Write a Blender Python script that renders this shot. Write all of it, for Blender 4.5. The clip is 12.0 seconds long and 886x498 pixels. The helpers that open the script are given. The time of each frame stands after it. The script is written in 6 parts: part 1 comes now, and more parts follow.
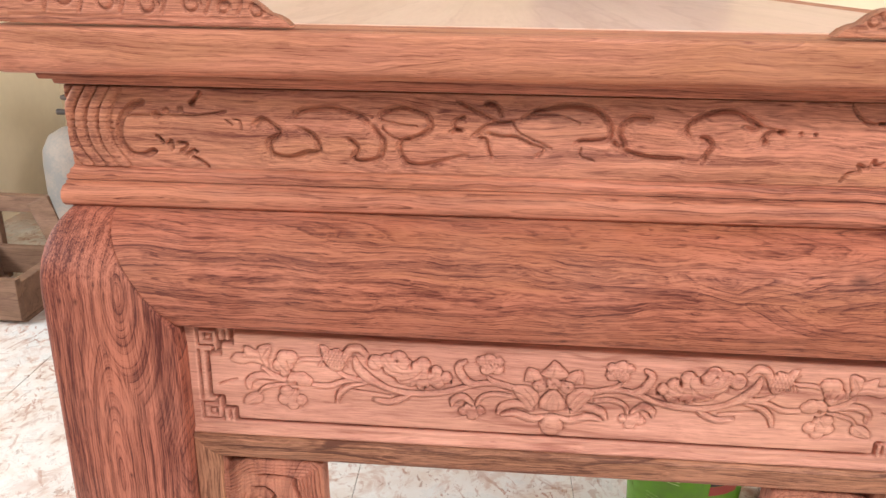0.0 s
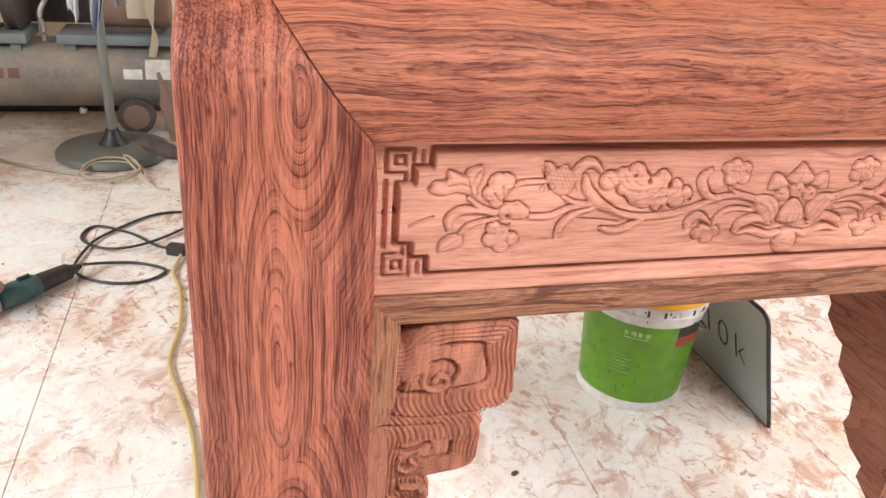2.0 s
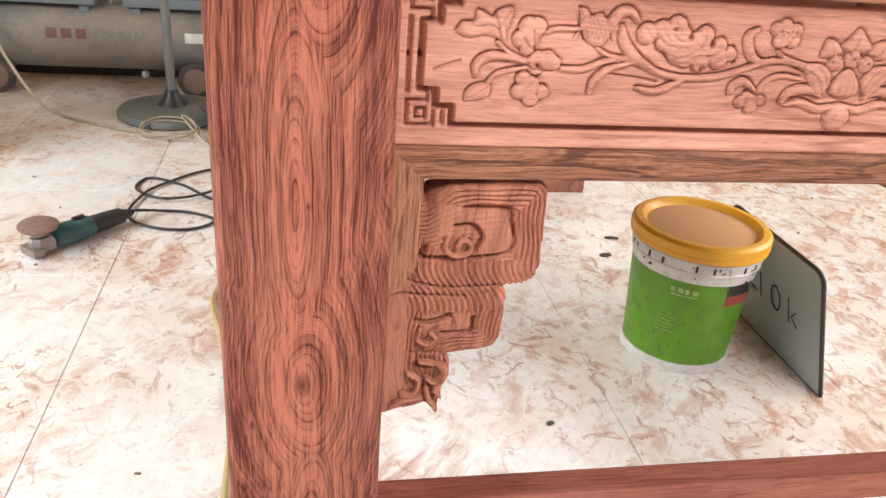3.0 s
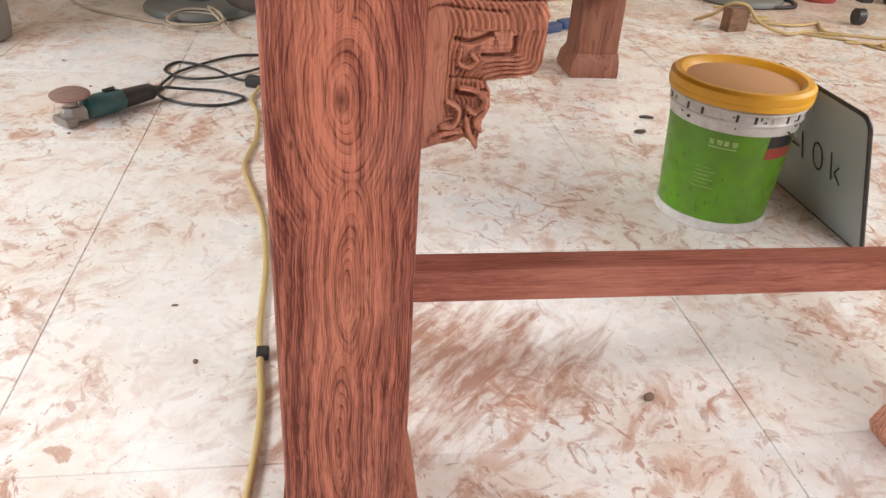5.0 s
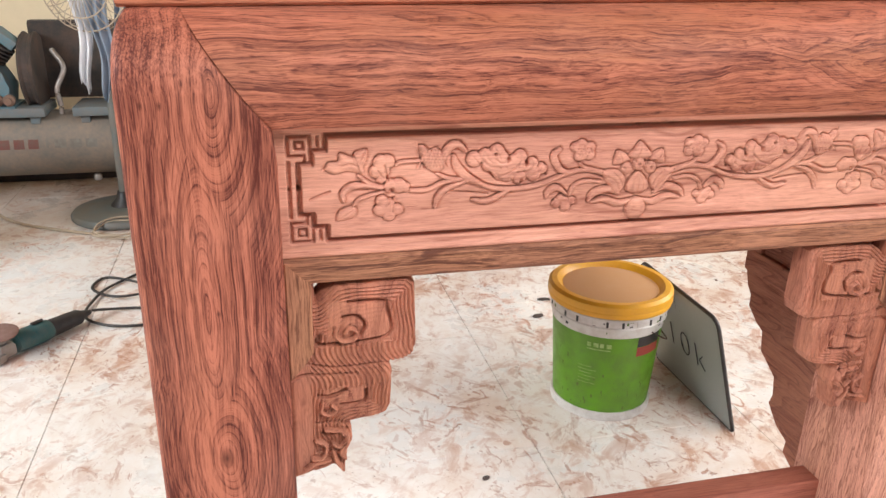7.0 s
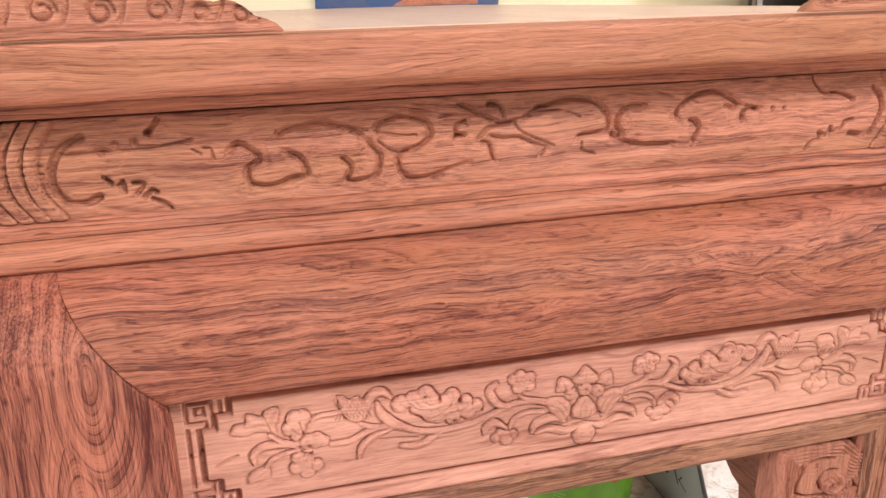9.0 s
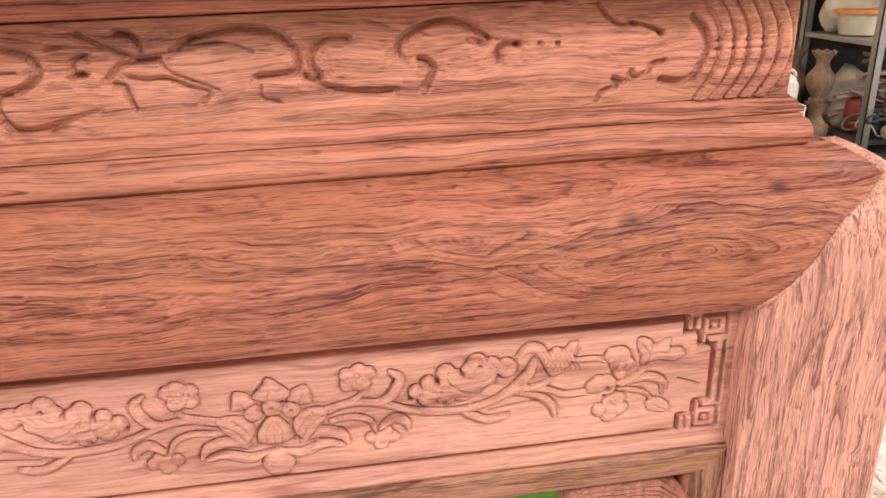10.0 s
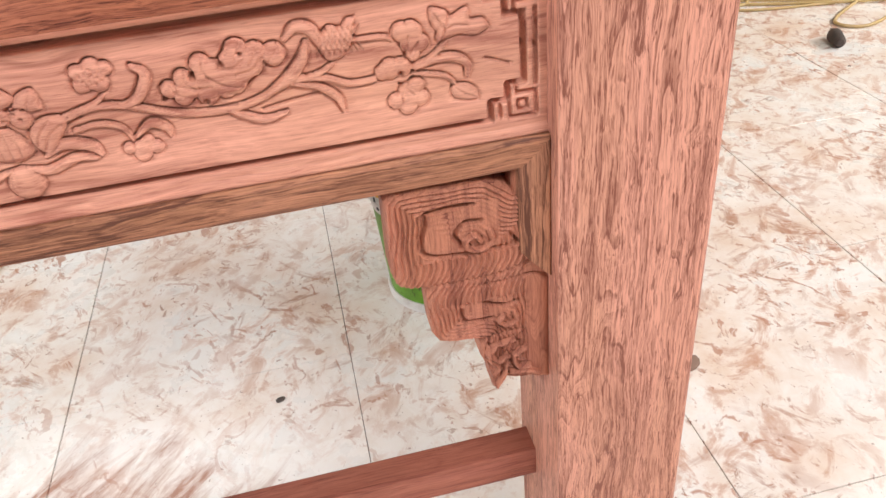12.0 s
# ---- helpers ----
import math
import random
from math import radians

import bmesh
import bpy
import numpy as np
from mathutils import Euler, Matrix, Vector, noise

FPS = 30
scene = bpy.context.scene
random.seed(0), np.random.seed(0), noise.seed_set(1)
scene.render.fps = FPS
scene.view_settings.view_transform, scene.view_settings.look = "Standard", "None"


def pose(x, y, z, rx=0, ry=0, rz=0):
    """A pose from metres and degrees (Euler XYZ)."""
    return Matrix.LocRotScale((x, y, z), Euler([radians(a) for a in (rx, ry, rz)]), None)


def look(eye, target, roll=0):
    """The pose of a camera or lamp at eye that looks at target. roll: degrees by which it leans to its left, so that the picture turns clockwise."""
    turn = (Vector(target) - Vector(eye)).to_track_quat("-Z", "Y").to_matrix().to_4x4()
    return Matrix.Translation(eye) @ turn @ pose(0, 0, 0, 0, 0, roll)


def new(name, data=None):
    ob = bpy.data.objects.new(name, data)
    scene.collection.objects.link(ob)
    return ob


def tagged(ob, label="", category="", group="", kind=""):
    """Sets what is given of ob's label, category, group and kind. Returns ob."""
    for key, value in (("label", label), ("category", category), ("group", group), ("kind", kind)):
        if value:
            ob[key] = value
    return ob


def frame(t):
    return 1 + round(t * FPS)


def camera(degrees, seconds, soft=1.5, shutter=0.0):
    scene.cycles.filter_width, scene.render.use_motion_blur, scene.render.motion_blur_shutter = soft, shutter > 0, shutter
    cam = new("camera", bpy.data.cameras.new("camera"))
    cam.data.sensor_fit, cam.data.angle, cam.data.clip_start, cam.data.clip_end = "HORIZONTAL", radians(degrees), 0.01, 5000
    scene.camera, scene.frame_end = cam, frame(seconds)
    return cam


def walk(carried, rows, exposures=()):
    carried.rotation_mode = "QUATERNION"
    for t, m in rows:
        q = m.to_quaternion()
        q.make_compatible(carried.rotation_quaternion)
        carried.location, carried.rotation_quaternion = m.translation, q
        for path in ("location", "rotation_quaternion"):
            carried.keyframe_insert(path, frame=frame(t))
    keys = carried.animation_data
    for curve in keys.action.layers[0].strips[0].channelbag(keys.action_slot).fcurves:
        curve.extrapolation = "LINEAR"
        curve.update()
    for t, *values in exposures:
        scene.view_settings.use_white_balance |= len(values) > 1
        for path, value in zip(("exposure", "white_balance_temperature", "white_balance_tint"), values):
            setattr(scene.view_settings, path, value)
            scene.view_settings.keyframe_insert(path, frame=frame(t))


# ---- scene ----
cam = camera(60.0, 12.0)
EXPOSURES = [(0.0, 0.02), (0.5, -0.08), (1.0, 0.14), (1.5, 0.24), (2.5, 0.24), (3.5, 0.06), (5.5, -0.10), (6.0, 0.0), (7.0, 0.12), (9.0, 0.12), (10.5, 0.2), (12.0, 0.0)]
PATH = [
    (0, (-0.043, -0.001, 1.37), (-0.138, 1.87, 0.668), 1.6),
    (0.3, (-0.155, 0.054, 1.371), (-0.168, 1.922, 0.655), 2.0),
    (0.5, (-0.176, 0.094, 1.362), (-0.189, 1.953, 0.624), 1.5),
    (0.8, (-0.293, 0.098, 1.324), (-0.09, 1.957, 0.615), 2.4),
    (1, (-0.375, 0.108, 1.327), (-0.048, 1.903, 0.51), 2.6),
    (1.5, (-0.466, 0.131, 1.273), (0.053, 1.86, 0.412), 2.5),
    (2, (-0.466, 0.172, 1.18), (0.029, 1.902, 0.308), 4.5),
    (2.5, (-0.452, 0.139, 1.15), (-0.04, 1.895, 0.286), 4.8),
    (3, (-0.439, 0.129, 1.058), (-0.08, 1.888, 0.176), 4.9),
    (3.7, (-0.457, 0.076, 0.937), (-0.14, 1.809, -0.01), 4.8),
    (5.3, (-0.447, 0.047, 0.862), (-0.157, 1.745, -0.153), 3.9),
    (5.5, (-0.443, 0.047, 0.898), (-0.145, 1.771, -0.071), 3.6),
    (6, (-0.433, 0.038, 0.98), (-0.097, 1.81, 0.115), 2.7),
    (6.5, (-0.409, 0.011, 1.053), (-0.01, 1.807, 0.27), 1.7),
    (7, (-0.381, -0.039, 1.16), (0.066, 1.772, 0.438), 1.2),
    (7.2, (-0.375, -0.053, 1.175), (0.079, 1.765, 0.475), 1.0),
    (8.8, (-0.316, 0.069, 1.339), (0.181, 1.901, 0.71), 1.2),
    (9, (-0.286, 0.087, 1.328), (0.209, 1.924, 0.712), -0.8),
    (9.2, (-0.22, 0.119, 1.294), (0.343, 1.948, 0.712), -2.8),
    (9.5, (-0.109, 0.136, 1.299), (0.437, 1.961, 0.688), -1.7),
    (9.7, (-0.027, 0.173, 1.293), (0.41, 2.005, 0.621), -1.3),
    (10, (0.099, 0.189, 1.279), (0.404, 2.033, 0.567), -1.2),
    (10.5, (0.18, 0.19, 1.268), (0.489, 2.027, 0.539), -3.2),
    (11, (0.229, 0.19, 1.253), (0.578, 1.998, 0.472), -4.7),
    (11.5, (0.246, 0.19, 1.187), (0.59, 1.913, 0.233), -5.0),
    (12, (0.262, 0.189, 1.143), (0.532, 1.808, 0.001), -5.9),
]
walk(cam, [(t, look(eye, target, roll)) for t, eye, target, roll in PATH], EXPOSURES)


# ---------------------------------------------------------------- light
world = bpy.data.worlds.new("sky")
scene.world = world
world.use_nodes = True
wt = world.node_tree
sky = wt.nodes.new("ShaderNodeTexSky")
sky.sky_type, sky.sun_disc = "NISHITA", False
sky.sun_elevation, sky.sun_rotation = radians(50), radians(200)
wt.nodes["Background"].inputs["Strength"].default_value = 0.06
wt.links.new(sky.outputs[0], wt.nodes["Background"].inputs["Color"])


def area_light(name, eye, target, wide, high, watts, colour=(1, 1, 1)):
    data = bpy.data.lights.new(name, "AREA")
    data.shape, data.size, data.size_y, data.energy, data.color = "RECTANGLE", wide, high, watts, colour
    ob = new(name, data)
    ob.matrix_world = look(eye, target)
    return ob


X0, X1, Y0, Y1, ZC = -4.4, 5.5, -3.6, 5.45, 3.9
# Added lamp overhead: no roof opening is known here, it models the carving.
area_light("roof_opening_light", (1.5, -2.0, ZC + 0.04), (0.4, 0.9, 0.9), 2.4, 0.9, 160, (1.0, 0.985, 1.0))
area_light("left_opening_light", (X0 + 0.1, 0.4, 2.75), (-0.8, 1.6, 0.0), 4.2, 1.2, 285, (0.93, 0.97, 1.0))
area_light("right_opening_light", (X1 - 0.1, 1.0, 2.75), (0.8, 2.3, 0.2), 5.0, 1.25, 285, (1.0, 0.965, 0.92))

# ---------------------------------------------------------------- materials


def nodes_of(name):
    m = bpy.data.materials.new(name)
    m.use_nodes = True
    nt = m.node_tree
    return m, nt, nt.nodes["Principled BSDF"]


def put(nt, kind, **values):
    n = nt.nodes.new(kind)
    for k, v in values.items():
        if k in n.inputs:
            n.inputs[k].default_value = v
    return n


def math_node(nt, op, a, b=None, clamp=False):
    n = nt.nodes.new("ShaderNodeMath")
    n.operation, n.use_clamp = op, clamp
    for i, v in enumerate((a, b)):
        if v is None:
            continue
        if isinstance(v, (int, float)):
            n.inputs[i].default_value = v
        else:
            nt.links.new(v, n.inputs[i])
    return n.outputs[0]


def mix(nt, fac, a, b, how="MIX"):
    n = nt.nodes.new("ShaderNodeMix")
    n.data_type, n.blend_type = "RGBA", how
    for i, v in ((0, fac), (6, a), (7, b)):
        if isinstance(v, (int, float)):
            n.inputs[i].default_value = v
        elif isinstance(v, tuple):
            n.inputs[i].default_value = (*v, 1)
        else:
            nt.links.new(v, n.inputs[i])
    return n.outputs[2]


def noise_node(nt, vec, scale, detail=2.0, rough=0.5, distort=0.0):
    n = nt.nodes.new("ShaderNodeTexNoise")
    n.inputs["Scale"].default_value, n.inputs["Detail"].default_value = scale, detail
    n.inputs["Roughness"].default_value, n.inputs["Distortion"].default_value = rough, distort
    nt.links.new(vec, n.inputs["Vector"])
    return n.outputs["Fac"]


def ramp(nt, fac, stops):
    n = nt.nodes.new("ShaderNodeValToRGB")
    el = n.color_ramp.elements
    while len(el) < len(stops):
        el.new(0.5)
    for e, (p, c) in zip(el, stops):
        e.position, e.color = p, (*c, 1) if isinstance(c, tuple) else (c, c, c, 1)
    nt.links.new(fac, n.inputs[0])
    return n.outputs[0]


def scaled(nt, vec, s, loc=(0, 0, 0)):
    n = nt.nodes.new("ShaderNodeMapping")
    n.inputs["Scale"].default_value, n.inputs["Location"].default_value = s, loc
    nt.links.new(vec, n.inputs["Vector"])
    return n.outputs[0]


def bumped(nt, bsdf, height, strength, distance):
    n = nt.nodes.new("ShaderNodeBump")
    n.inputs["Strength"].default_value, n.inputs["Distance"].default_value = strength, distance
    nt.links.new(height, n.inputs["Height"])
    nt.links.new(n.outputs[0], bsdf.inputs["Normal"])


def wood(name, axis, light, dark, rings=11.0, along=1.5, across=13.0, shift=(0, 0, 0), knots=(), bump=0.5, fibre=0.5, rough=0.5, etched=0.0, wild=0.25, wave=0.004, pores=0.2, hearts=(), rate=230.0, line=0.62, tonal=0.8, warp=0.5, figure=0.0, zones=(), brown=0.5):
    """Rosewood: growth lines as level lines of a stretched noise, with wavy fibres, pores and knots. axis: the way of
    the grain; figure: how far the grain curls; zones: darker strips along the grain (place across, half width, depth).
    """
    m, nt, b = nodes_of(name)
    raw = nt.nodes.new("ShaderNodeNewGeometry").outputs["Position"]
    i = "xyz".index(axis)

    def spread(src, a, c, off=shift):
        s = [c, c, c]
        s[i] = a
        return scaled(nt, src, s, off)

    # the fibres swing about
    n = nt.nodes.new("ShaderNodeTexNoise")
    n.inputs["Scale"].default_value, n.inputs["Detail"].default_value = 1.0, 2.0
    nt.links.new(spread(raw, 9, 16), n.inputs["Vector"])
    sub = nt.nodes.new("ShaderNodeVectorMath")
    sub.operation = "SUBTRACT"
    nt.links.new(n.outputs["Color"], sub.inputs[0])
    sub.inputs[1].default_value = (0.5, 0.5, 0.5)
    mad = nt.nodes.new("ShaderNodeVectorMath")
    mad.operation = "MULTIPLY_ADD"
    nt.links.new(sub.outputs[0], mad.inputs[0])
    mad.inputs[1].default_value = (wave * 3, wave * 3, wave * 3)
    nt.links.new(raw, mad.inputs[2])
    pos = mad.outputs[0]
    if figure:
        n = nt.nodes.new("ShaderNodeTexNoise")
        n.inputs["Scale"].default_value, n.inputs["Detail"].default_value, n.inputs["Roughness"].default_value = 1.0, 3.0, 0.55
        nt.links.new(spread(raw, 17, 38), n.inputs["Vector"])
        sub = nt.nodes.new("ShaderNodeVectorMath")
        sub.operation = "SUBTRACT"
        nt.links.new(n.outputs["Color"], sub.inputs[0])
        sub.inputs[1].default_value = (0.5, 0.5, 0.5)
        mad = nt.nodes.new("ShaderNodeVectorMath")
        mad.operation = "MULTIPLY_ADD"
        nt.links.new(sub.outputs[0], mad.inputs[0])
        mad.inputs[1].default_value = (figure, figure, figure)
        nt.links.new(pos, mad.inputs[2])
        pos = mad.outputs[0]

    field = math_node(nt, "MULTIPLY", noise_node(nt, spread(pos, along, across), 1.0, 1.6, 0.42, wild), rings)
    dark_spot = None
    for kx, ky, kz, size, turns in knots:
        d = nt.nodes.new("ShaderNodeVectorMath")
        d.operation = "DISTANCE"
        st = nt.nodes.new("ShaderNodeVectorMath")
        st.operation = "MULTIPLY"
        k = [1.0, 0.02, 1.0]
        k[i] = 0.55
        st.inputs[1].default_value = k
        nt.links.new(pos, st.inputs[0])
        nt.links.new(st.outputs[0], d.inputs[0])
        d.inputs[1].default_value = (kx * k[0], ky * k[1], kz * k[2])
        r = math_node(nt, "DIVIDE", d.outputs["Value"], size)
        g = math_node(nt, "EXPONENT", math_node(nt, "MULTIPLY", r, -1.0), None)
        field = math_node(nt, "ADD", field, math_node(nt, "MULTIPLY", g, turns))
        spot = math_node(nt, "SUBTRACT", 1.0, math_node(nt, "MULTIPLY", r, 2.6), True)
        dark_spot = spot if dark_spot is None else math_node(nt, "MAXIMUM", dark_spot, spot)
    # growth rings round long hearts, meeting in pointed arches
    near = None
    for hu, hv, stretch, weight in hearts:
        k = [0.0, 0.0, 0.0]
        c = [0.0, 0.0, 0.0]
        j = 2 if i == 0 else 0
        k[i], k[j] = stretch * weight, weight
        c[i], c[j] = hu * stretch * weight, hv * weight
        st = nt.nodes.new("ShaderNodeVectorMath")
        st.operation = "MULTIPLY"
        st.inputs[1].default_value = k
        nt.links.new(pos, st.inputs[0])
        d = nt.nodes.new("ShaderNodeVectorMath")
        d.operation = "DISTANCE"
        nt.links.new(st.outputs[0], d.inputs[0])
        d.inputs[1].default_value = c
        near = d.outputs["Value"] if near is None else math_node(nt, "MINIMUM", near, d.outputs["Value"])
    if near is not None:
        field = math_node(nt, "ADD", math_node(nt, "MULTIPLY", near, rate), math_node(nt, "MULTIPLY", field, warp))
    band = math_node(nt, "FRACT", field)
    # every ring has a depth of its own
    wn = nt.nodes.new("ShaderNodeTexWhiteNoise")
    wn.noise_dimensions = "1D"
    nt.links.new(math_node(nt, "FLOOR", field), wn.inputs["W"])
    ring = wn.outputs["Value"]
    lines = ramp(nt, band, [(0.0, 0.0), (0.5, 0.06), (0.76, 0.34), (0.90, 1.0), (0.95, 0.85), (1.0, 0.0)])
    lines = math_node(nt, "MULTIPLY", lines, math_node(nt, "ADD", math_node(nt, "MULTIPLY", ring, 1.0), 0.35))
    slow = math_node(nt, "PINGPONG", math_node(nt, "MULTIPLY", field, 0.23), 0.5)
    fine_lines = math_node(nt, "PINGPONG", math_node(nt, "MULTIPLY", field, 3.3 if hearts else 4.7), 0.5)
    fade = ramp(nt, noise_node(nt, spread(raw, 4, 14, (shift[2], shift[0], shift[1])), 1.0, 2.0), [(0.34, 0.35), (0.60, 1.0)])
    fib = noise_node(nt, spread(pos, 9, 380), 1.0, 4.0, 0.68)
    hair = noise_node(nt, spread(pos, 24, 1000), 1.0, 2.0, 0.6)
    pore = ramp(nt, noise_node(nt, spread(pos, 40, 620, (shift[1], shift[2], shift[0])), 1.0, 2.0, 0.55), [(0.57, 0.0), (0.66, 1.0)])
    thread = ramp(nt, noise_node(nt, spread(pos, 5, 230, (shift[2], shift[1], shift[0])), 1.0, 3.0, 0.6), [(0.53, 0.0), (0.62, 1.0)])
    broken = ramp(nt, noise_node(nt, spread(pos, 14, 150), 1.0, 3.0, 0.6), [(0.36, 0.25), (0.60, 1.0)])
    tone = noise_node(nt, spread(pos, 1.6, 17), 1.0, 3.0, 0.6)
    patch = noise_node(nt, raw, 7.0, 3.0)
    amount = math_node(nt, "ADD", math_node(nt, "MULTIPLY", math_node(nt, "MULTIPLY", lines, broken), line), 0.04)
    amount = math_node(nt, "ADD", amount, math_node(nt, "MULTIPLY", math_node(nt, "MULTIPLY", slow, fade), 0.80))
    amount = math_node(nt, "ADD", amount, math_node(nt, "MULTIPLY", math_node(nt, "MULTIPLY", fine_lines, broken), 0.50))
    amount = math_node(nt, "ADD", amount, math_node(nt, "MULTIPLY", math_node(nt, "SUBTRACT", fib, 0.5), fibre * 2.6))
    amount = math_node(nt, "ADD", amount, math_node(nt, "MULTIPLY", math_node(nt, "SUBTRACT", hair, 0.5), fibre * 1.8))
    amount = math_node(nt, "ADD", amount, math_node(nt, "MULTIPLY", thread, 0.12))
    amount = math_node(nt, "ADD", amount, math_node(nt, "MULTIPLY", pore, pores))
    amount = math_node(nt, "ADD", amount, math_node(nt, "MULTIPLY", math_node(nt, "SUBTRACT", tone, 0.5), tonal))
    amount = math_node(nt, "ADD", amount, math_node(nt, "MULTIPLY", math_node(nt, "SUBTRACT", ring, 0.5), 0.10))
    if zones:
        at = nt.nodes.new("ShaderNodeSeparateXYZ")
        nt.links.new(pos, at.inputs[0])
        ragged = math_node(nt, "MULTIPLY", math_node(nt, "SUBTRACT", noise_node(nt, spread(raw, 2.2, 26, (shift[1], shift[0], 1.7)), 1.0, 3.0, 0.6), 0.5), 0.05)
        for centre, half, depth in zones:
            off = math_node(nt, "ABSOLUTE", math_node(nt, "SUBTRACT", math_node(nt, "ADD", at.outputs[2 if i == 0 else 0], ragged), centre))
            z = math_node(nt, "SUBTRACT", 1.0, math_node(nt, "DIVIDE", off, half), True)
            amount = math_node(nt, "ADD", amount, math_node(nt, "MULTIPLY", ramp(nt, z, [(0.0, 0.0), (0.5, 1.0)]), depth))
    amount = math_node(nt, "ADD", amount, 0.0, True)
    hue = ramp(nt, noise_node(nt, spread(pos, 2.4, 19, (shift[2], 4.0, shift[1])), 1.0, 3.0, 0.6), [(0.40, 0.0), (0.62, brown)])
    pale = mix(nt, hue, light, (light[0] * 0.84, light[1] * 0.88, light[2] * 0.76))
    col = mix(nt, amount, pale, dark)
    dusty = ramp(nt, patch, [(0.48, 0.0), (0.74, 0.10)])
    col = mix(nt, dusty, col, (0.56, 0.31, 0.235))
    if dark_spot is not None:
        col = mix(nt, math_node(nt, "MULTIPLY", dark_spot, 0.85), col, tuple(0.5 * c for c in dark))
    nt.links.new(col, b.inputs["Base Color"])
    b.inputs["Roughness"].default_value = rough
    b.inputs["Specular IOR Level"].default_value = 0.15
    h = math_node(nt, "ADD", math_node(nt, "MULTIPLY", fib, 0.5), math_node(nt, "MULTIPLY", lines, -0.2 - etched))
    h = math_node(nt, "SUBTRACT", h, math_node(nt, "MULTIPLY", pore, 0.45))
    bumped(nt, b, h, bump, 0.0016)
    return m


LIGHT, DARK = (0.49, 0.168, 0.100), (0.110, 0.026, 0.017)
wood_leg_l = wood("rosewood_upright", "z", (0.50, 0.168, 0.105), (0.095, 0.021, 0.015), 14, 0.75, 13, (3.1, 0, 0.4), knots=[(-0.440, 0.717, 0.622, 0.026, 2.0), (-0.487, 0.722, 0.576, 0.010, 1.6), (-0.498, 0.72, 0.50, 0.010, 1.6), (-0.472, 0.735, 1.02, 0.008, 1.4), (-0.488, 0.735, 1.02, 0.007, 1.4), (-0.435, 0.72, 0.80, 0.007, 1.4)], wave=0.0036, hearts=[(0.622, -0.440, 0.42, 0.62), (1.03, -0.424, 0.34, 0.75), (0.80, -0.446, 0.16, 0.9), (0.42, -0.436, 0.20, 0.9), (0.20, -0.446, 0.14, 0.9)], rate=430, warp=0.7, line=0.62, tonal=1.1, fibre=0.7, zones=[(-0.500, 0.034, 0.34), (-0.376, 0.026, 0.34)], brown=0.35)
wood_leg_r = wood("rosewood_upright_light", "z", (0.68, 0.325, 0.235), (0.22, 0.078, 0.053), 34, 1.4, 16, (7.7, 2, 0.9), fibre=0.8, pores=0.7, line=0.6, tonal=0.7, figure=0.007, bump=0.25)
wood_back = wood("dusty_rosewood_upright", "z", (0.36, 0.15, 0.10), (0.13, 0.045, 0.03), 9, 1.2, 20, (2.7, 2, 0.9))
wood_apron = wood("rosewood_lengthwise", "x", LIGHT, DARK, 16, 1.6, 17, (0.3, 0, 2.2), knots=[(0.342, 0.728, 1.080, 0.024, 2.5), (0.444, 0.723, 1.043, 0.018, 2.0), (0.472, 0.745, 1.094, 0.020, 1.5), (0.05, 0.723, 0.998, 0.008, 1.0)], wave=0.006, figure=0.007, fibre=0.75, hearts=[(0.39, 1.052, 0.22, 0.8), (0.12, 1.115, 0.05, 1), (-0.25, 1.05, 0.06, 1), (0.0, 0.985, 0.03, 1)], rate=330, warp=0.9, tonal=0.6, line=0.56, pores=0.4, brown=0.8)
wood_slab = wood("rosewood_top_edge", "x", (0.62, 0.255, 0.155), (0.20, 0.058, 0.036), 24, 0.9, 14, (1.9, 5, 4.0), wild=0.5, hearts=[(-0.2, 1.38, 0.16, 1), (0.45, 1.20, 0.12, 1)], rate=190, figure=0.006, line=0.5, brown=1.0)
# The top's base colour is lightened to hold the sheen of reflected daylight.
wood_top = wood("sanded_rosewood_with_sheen", "y", (0.74, 0.50, 0.40), (0.58, 0.36, 0.27), 6, 0.8, 9, (2, 2, 2), bump=0.1, rough=0.30, fibre=0.2)
wood_waist = wood("rosewood_frieze", "x", (0.64, 0.262, 0.165), (0.16, 0.046, 0.031), 18, 0.9, 20, (4.4, 1, 8.1), fibre=0.7, hearts=[(-0.3, 1.225, 0.04, 1), (0.2, 1.16, 0.045, 1)], rate=190, figure=0.006, line=0.34, tonal=0.9, brown=0.8)
wood_mould = wood("rosewood_moulding", "x", (0.60, 0.228, 0.138), (0.13, 0.034, 0.022), 14, 1.2, 22, (6.1, 1, 3.2), hearts=[(-0.42, 1.118, 0.06, 1), (-0.2, 1.118, 0.05, 1), (0.05, 1.122, 0.05, 1), (0.3, 1.12, 0.04, 1)], rate=330, figure=0.003, line=0.62, tonal=1.1)
wood_panel = wood("pale_rosewood_panel", "x", (0.80, 0.395, 0.285), (0.34, 0.125, 0.087), 5, 1.2, 16, (9.1, 3, 1.5), knots=[(0.089, 0.75, 0.983, 0.008, 1.0)], bump=0.35, fibre=0.35, line=0.35, tonal=0.6)
wood_rail = wood("golden_rosewood", "x", (0.50, 0.225, 0.130), (0.12, 0.045, 0.027), 6, 2.0, 24, (5.5, 0, 6.0), fibre=0.8, figure=0.006, tonal=1.2)
wood_rail_up = wood("golden_rosewood_upright", "z", (0.50, 0.225, 0.130), (0.12, 0.045, 0.027), 6, 2.0, 24, (5.5, 0, 6.0), fibre=0.8, figure=0.006, tonal=1.2)
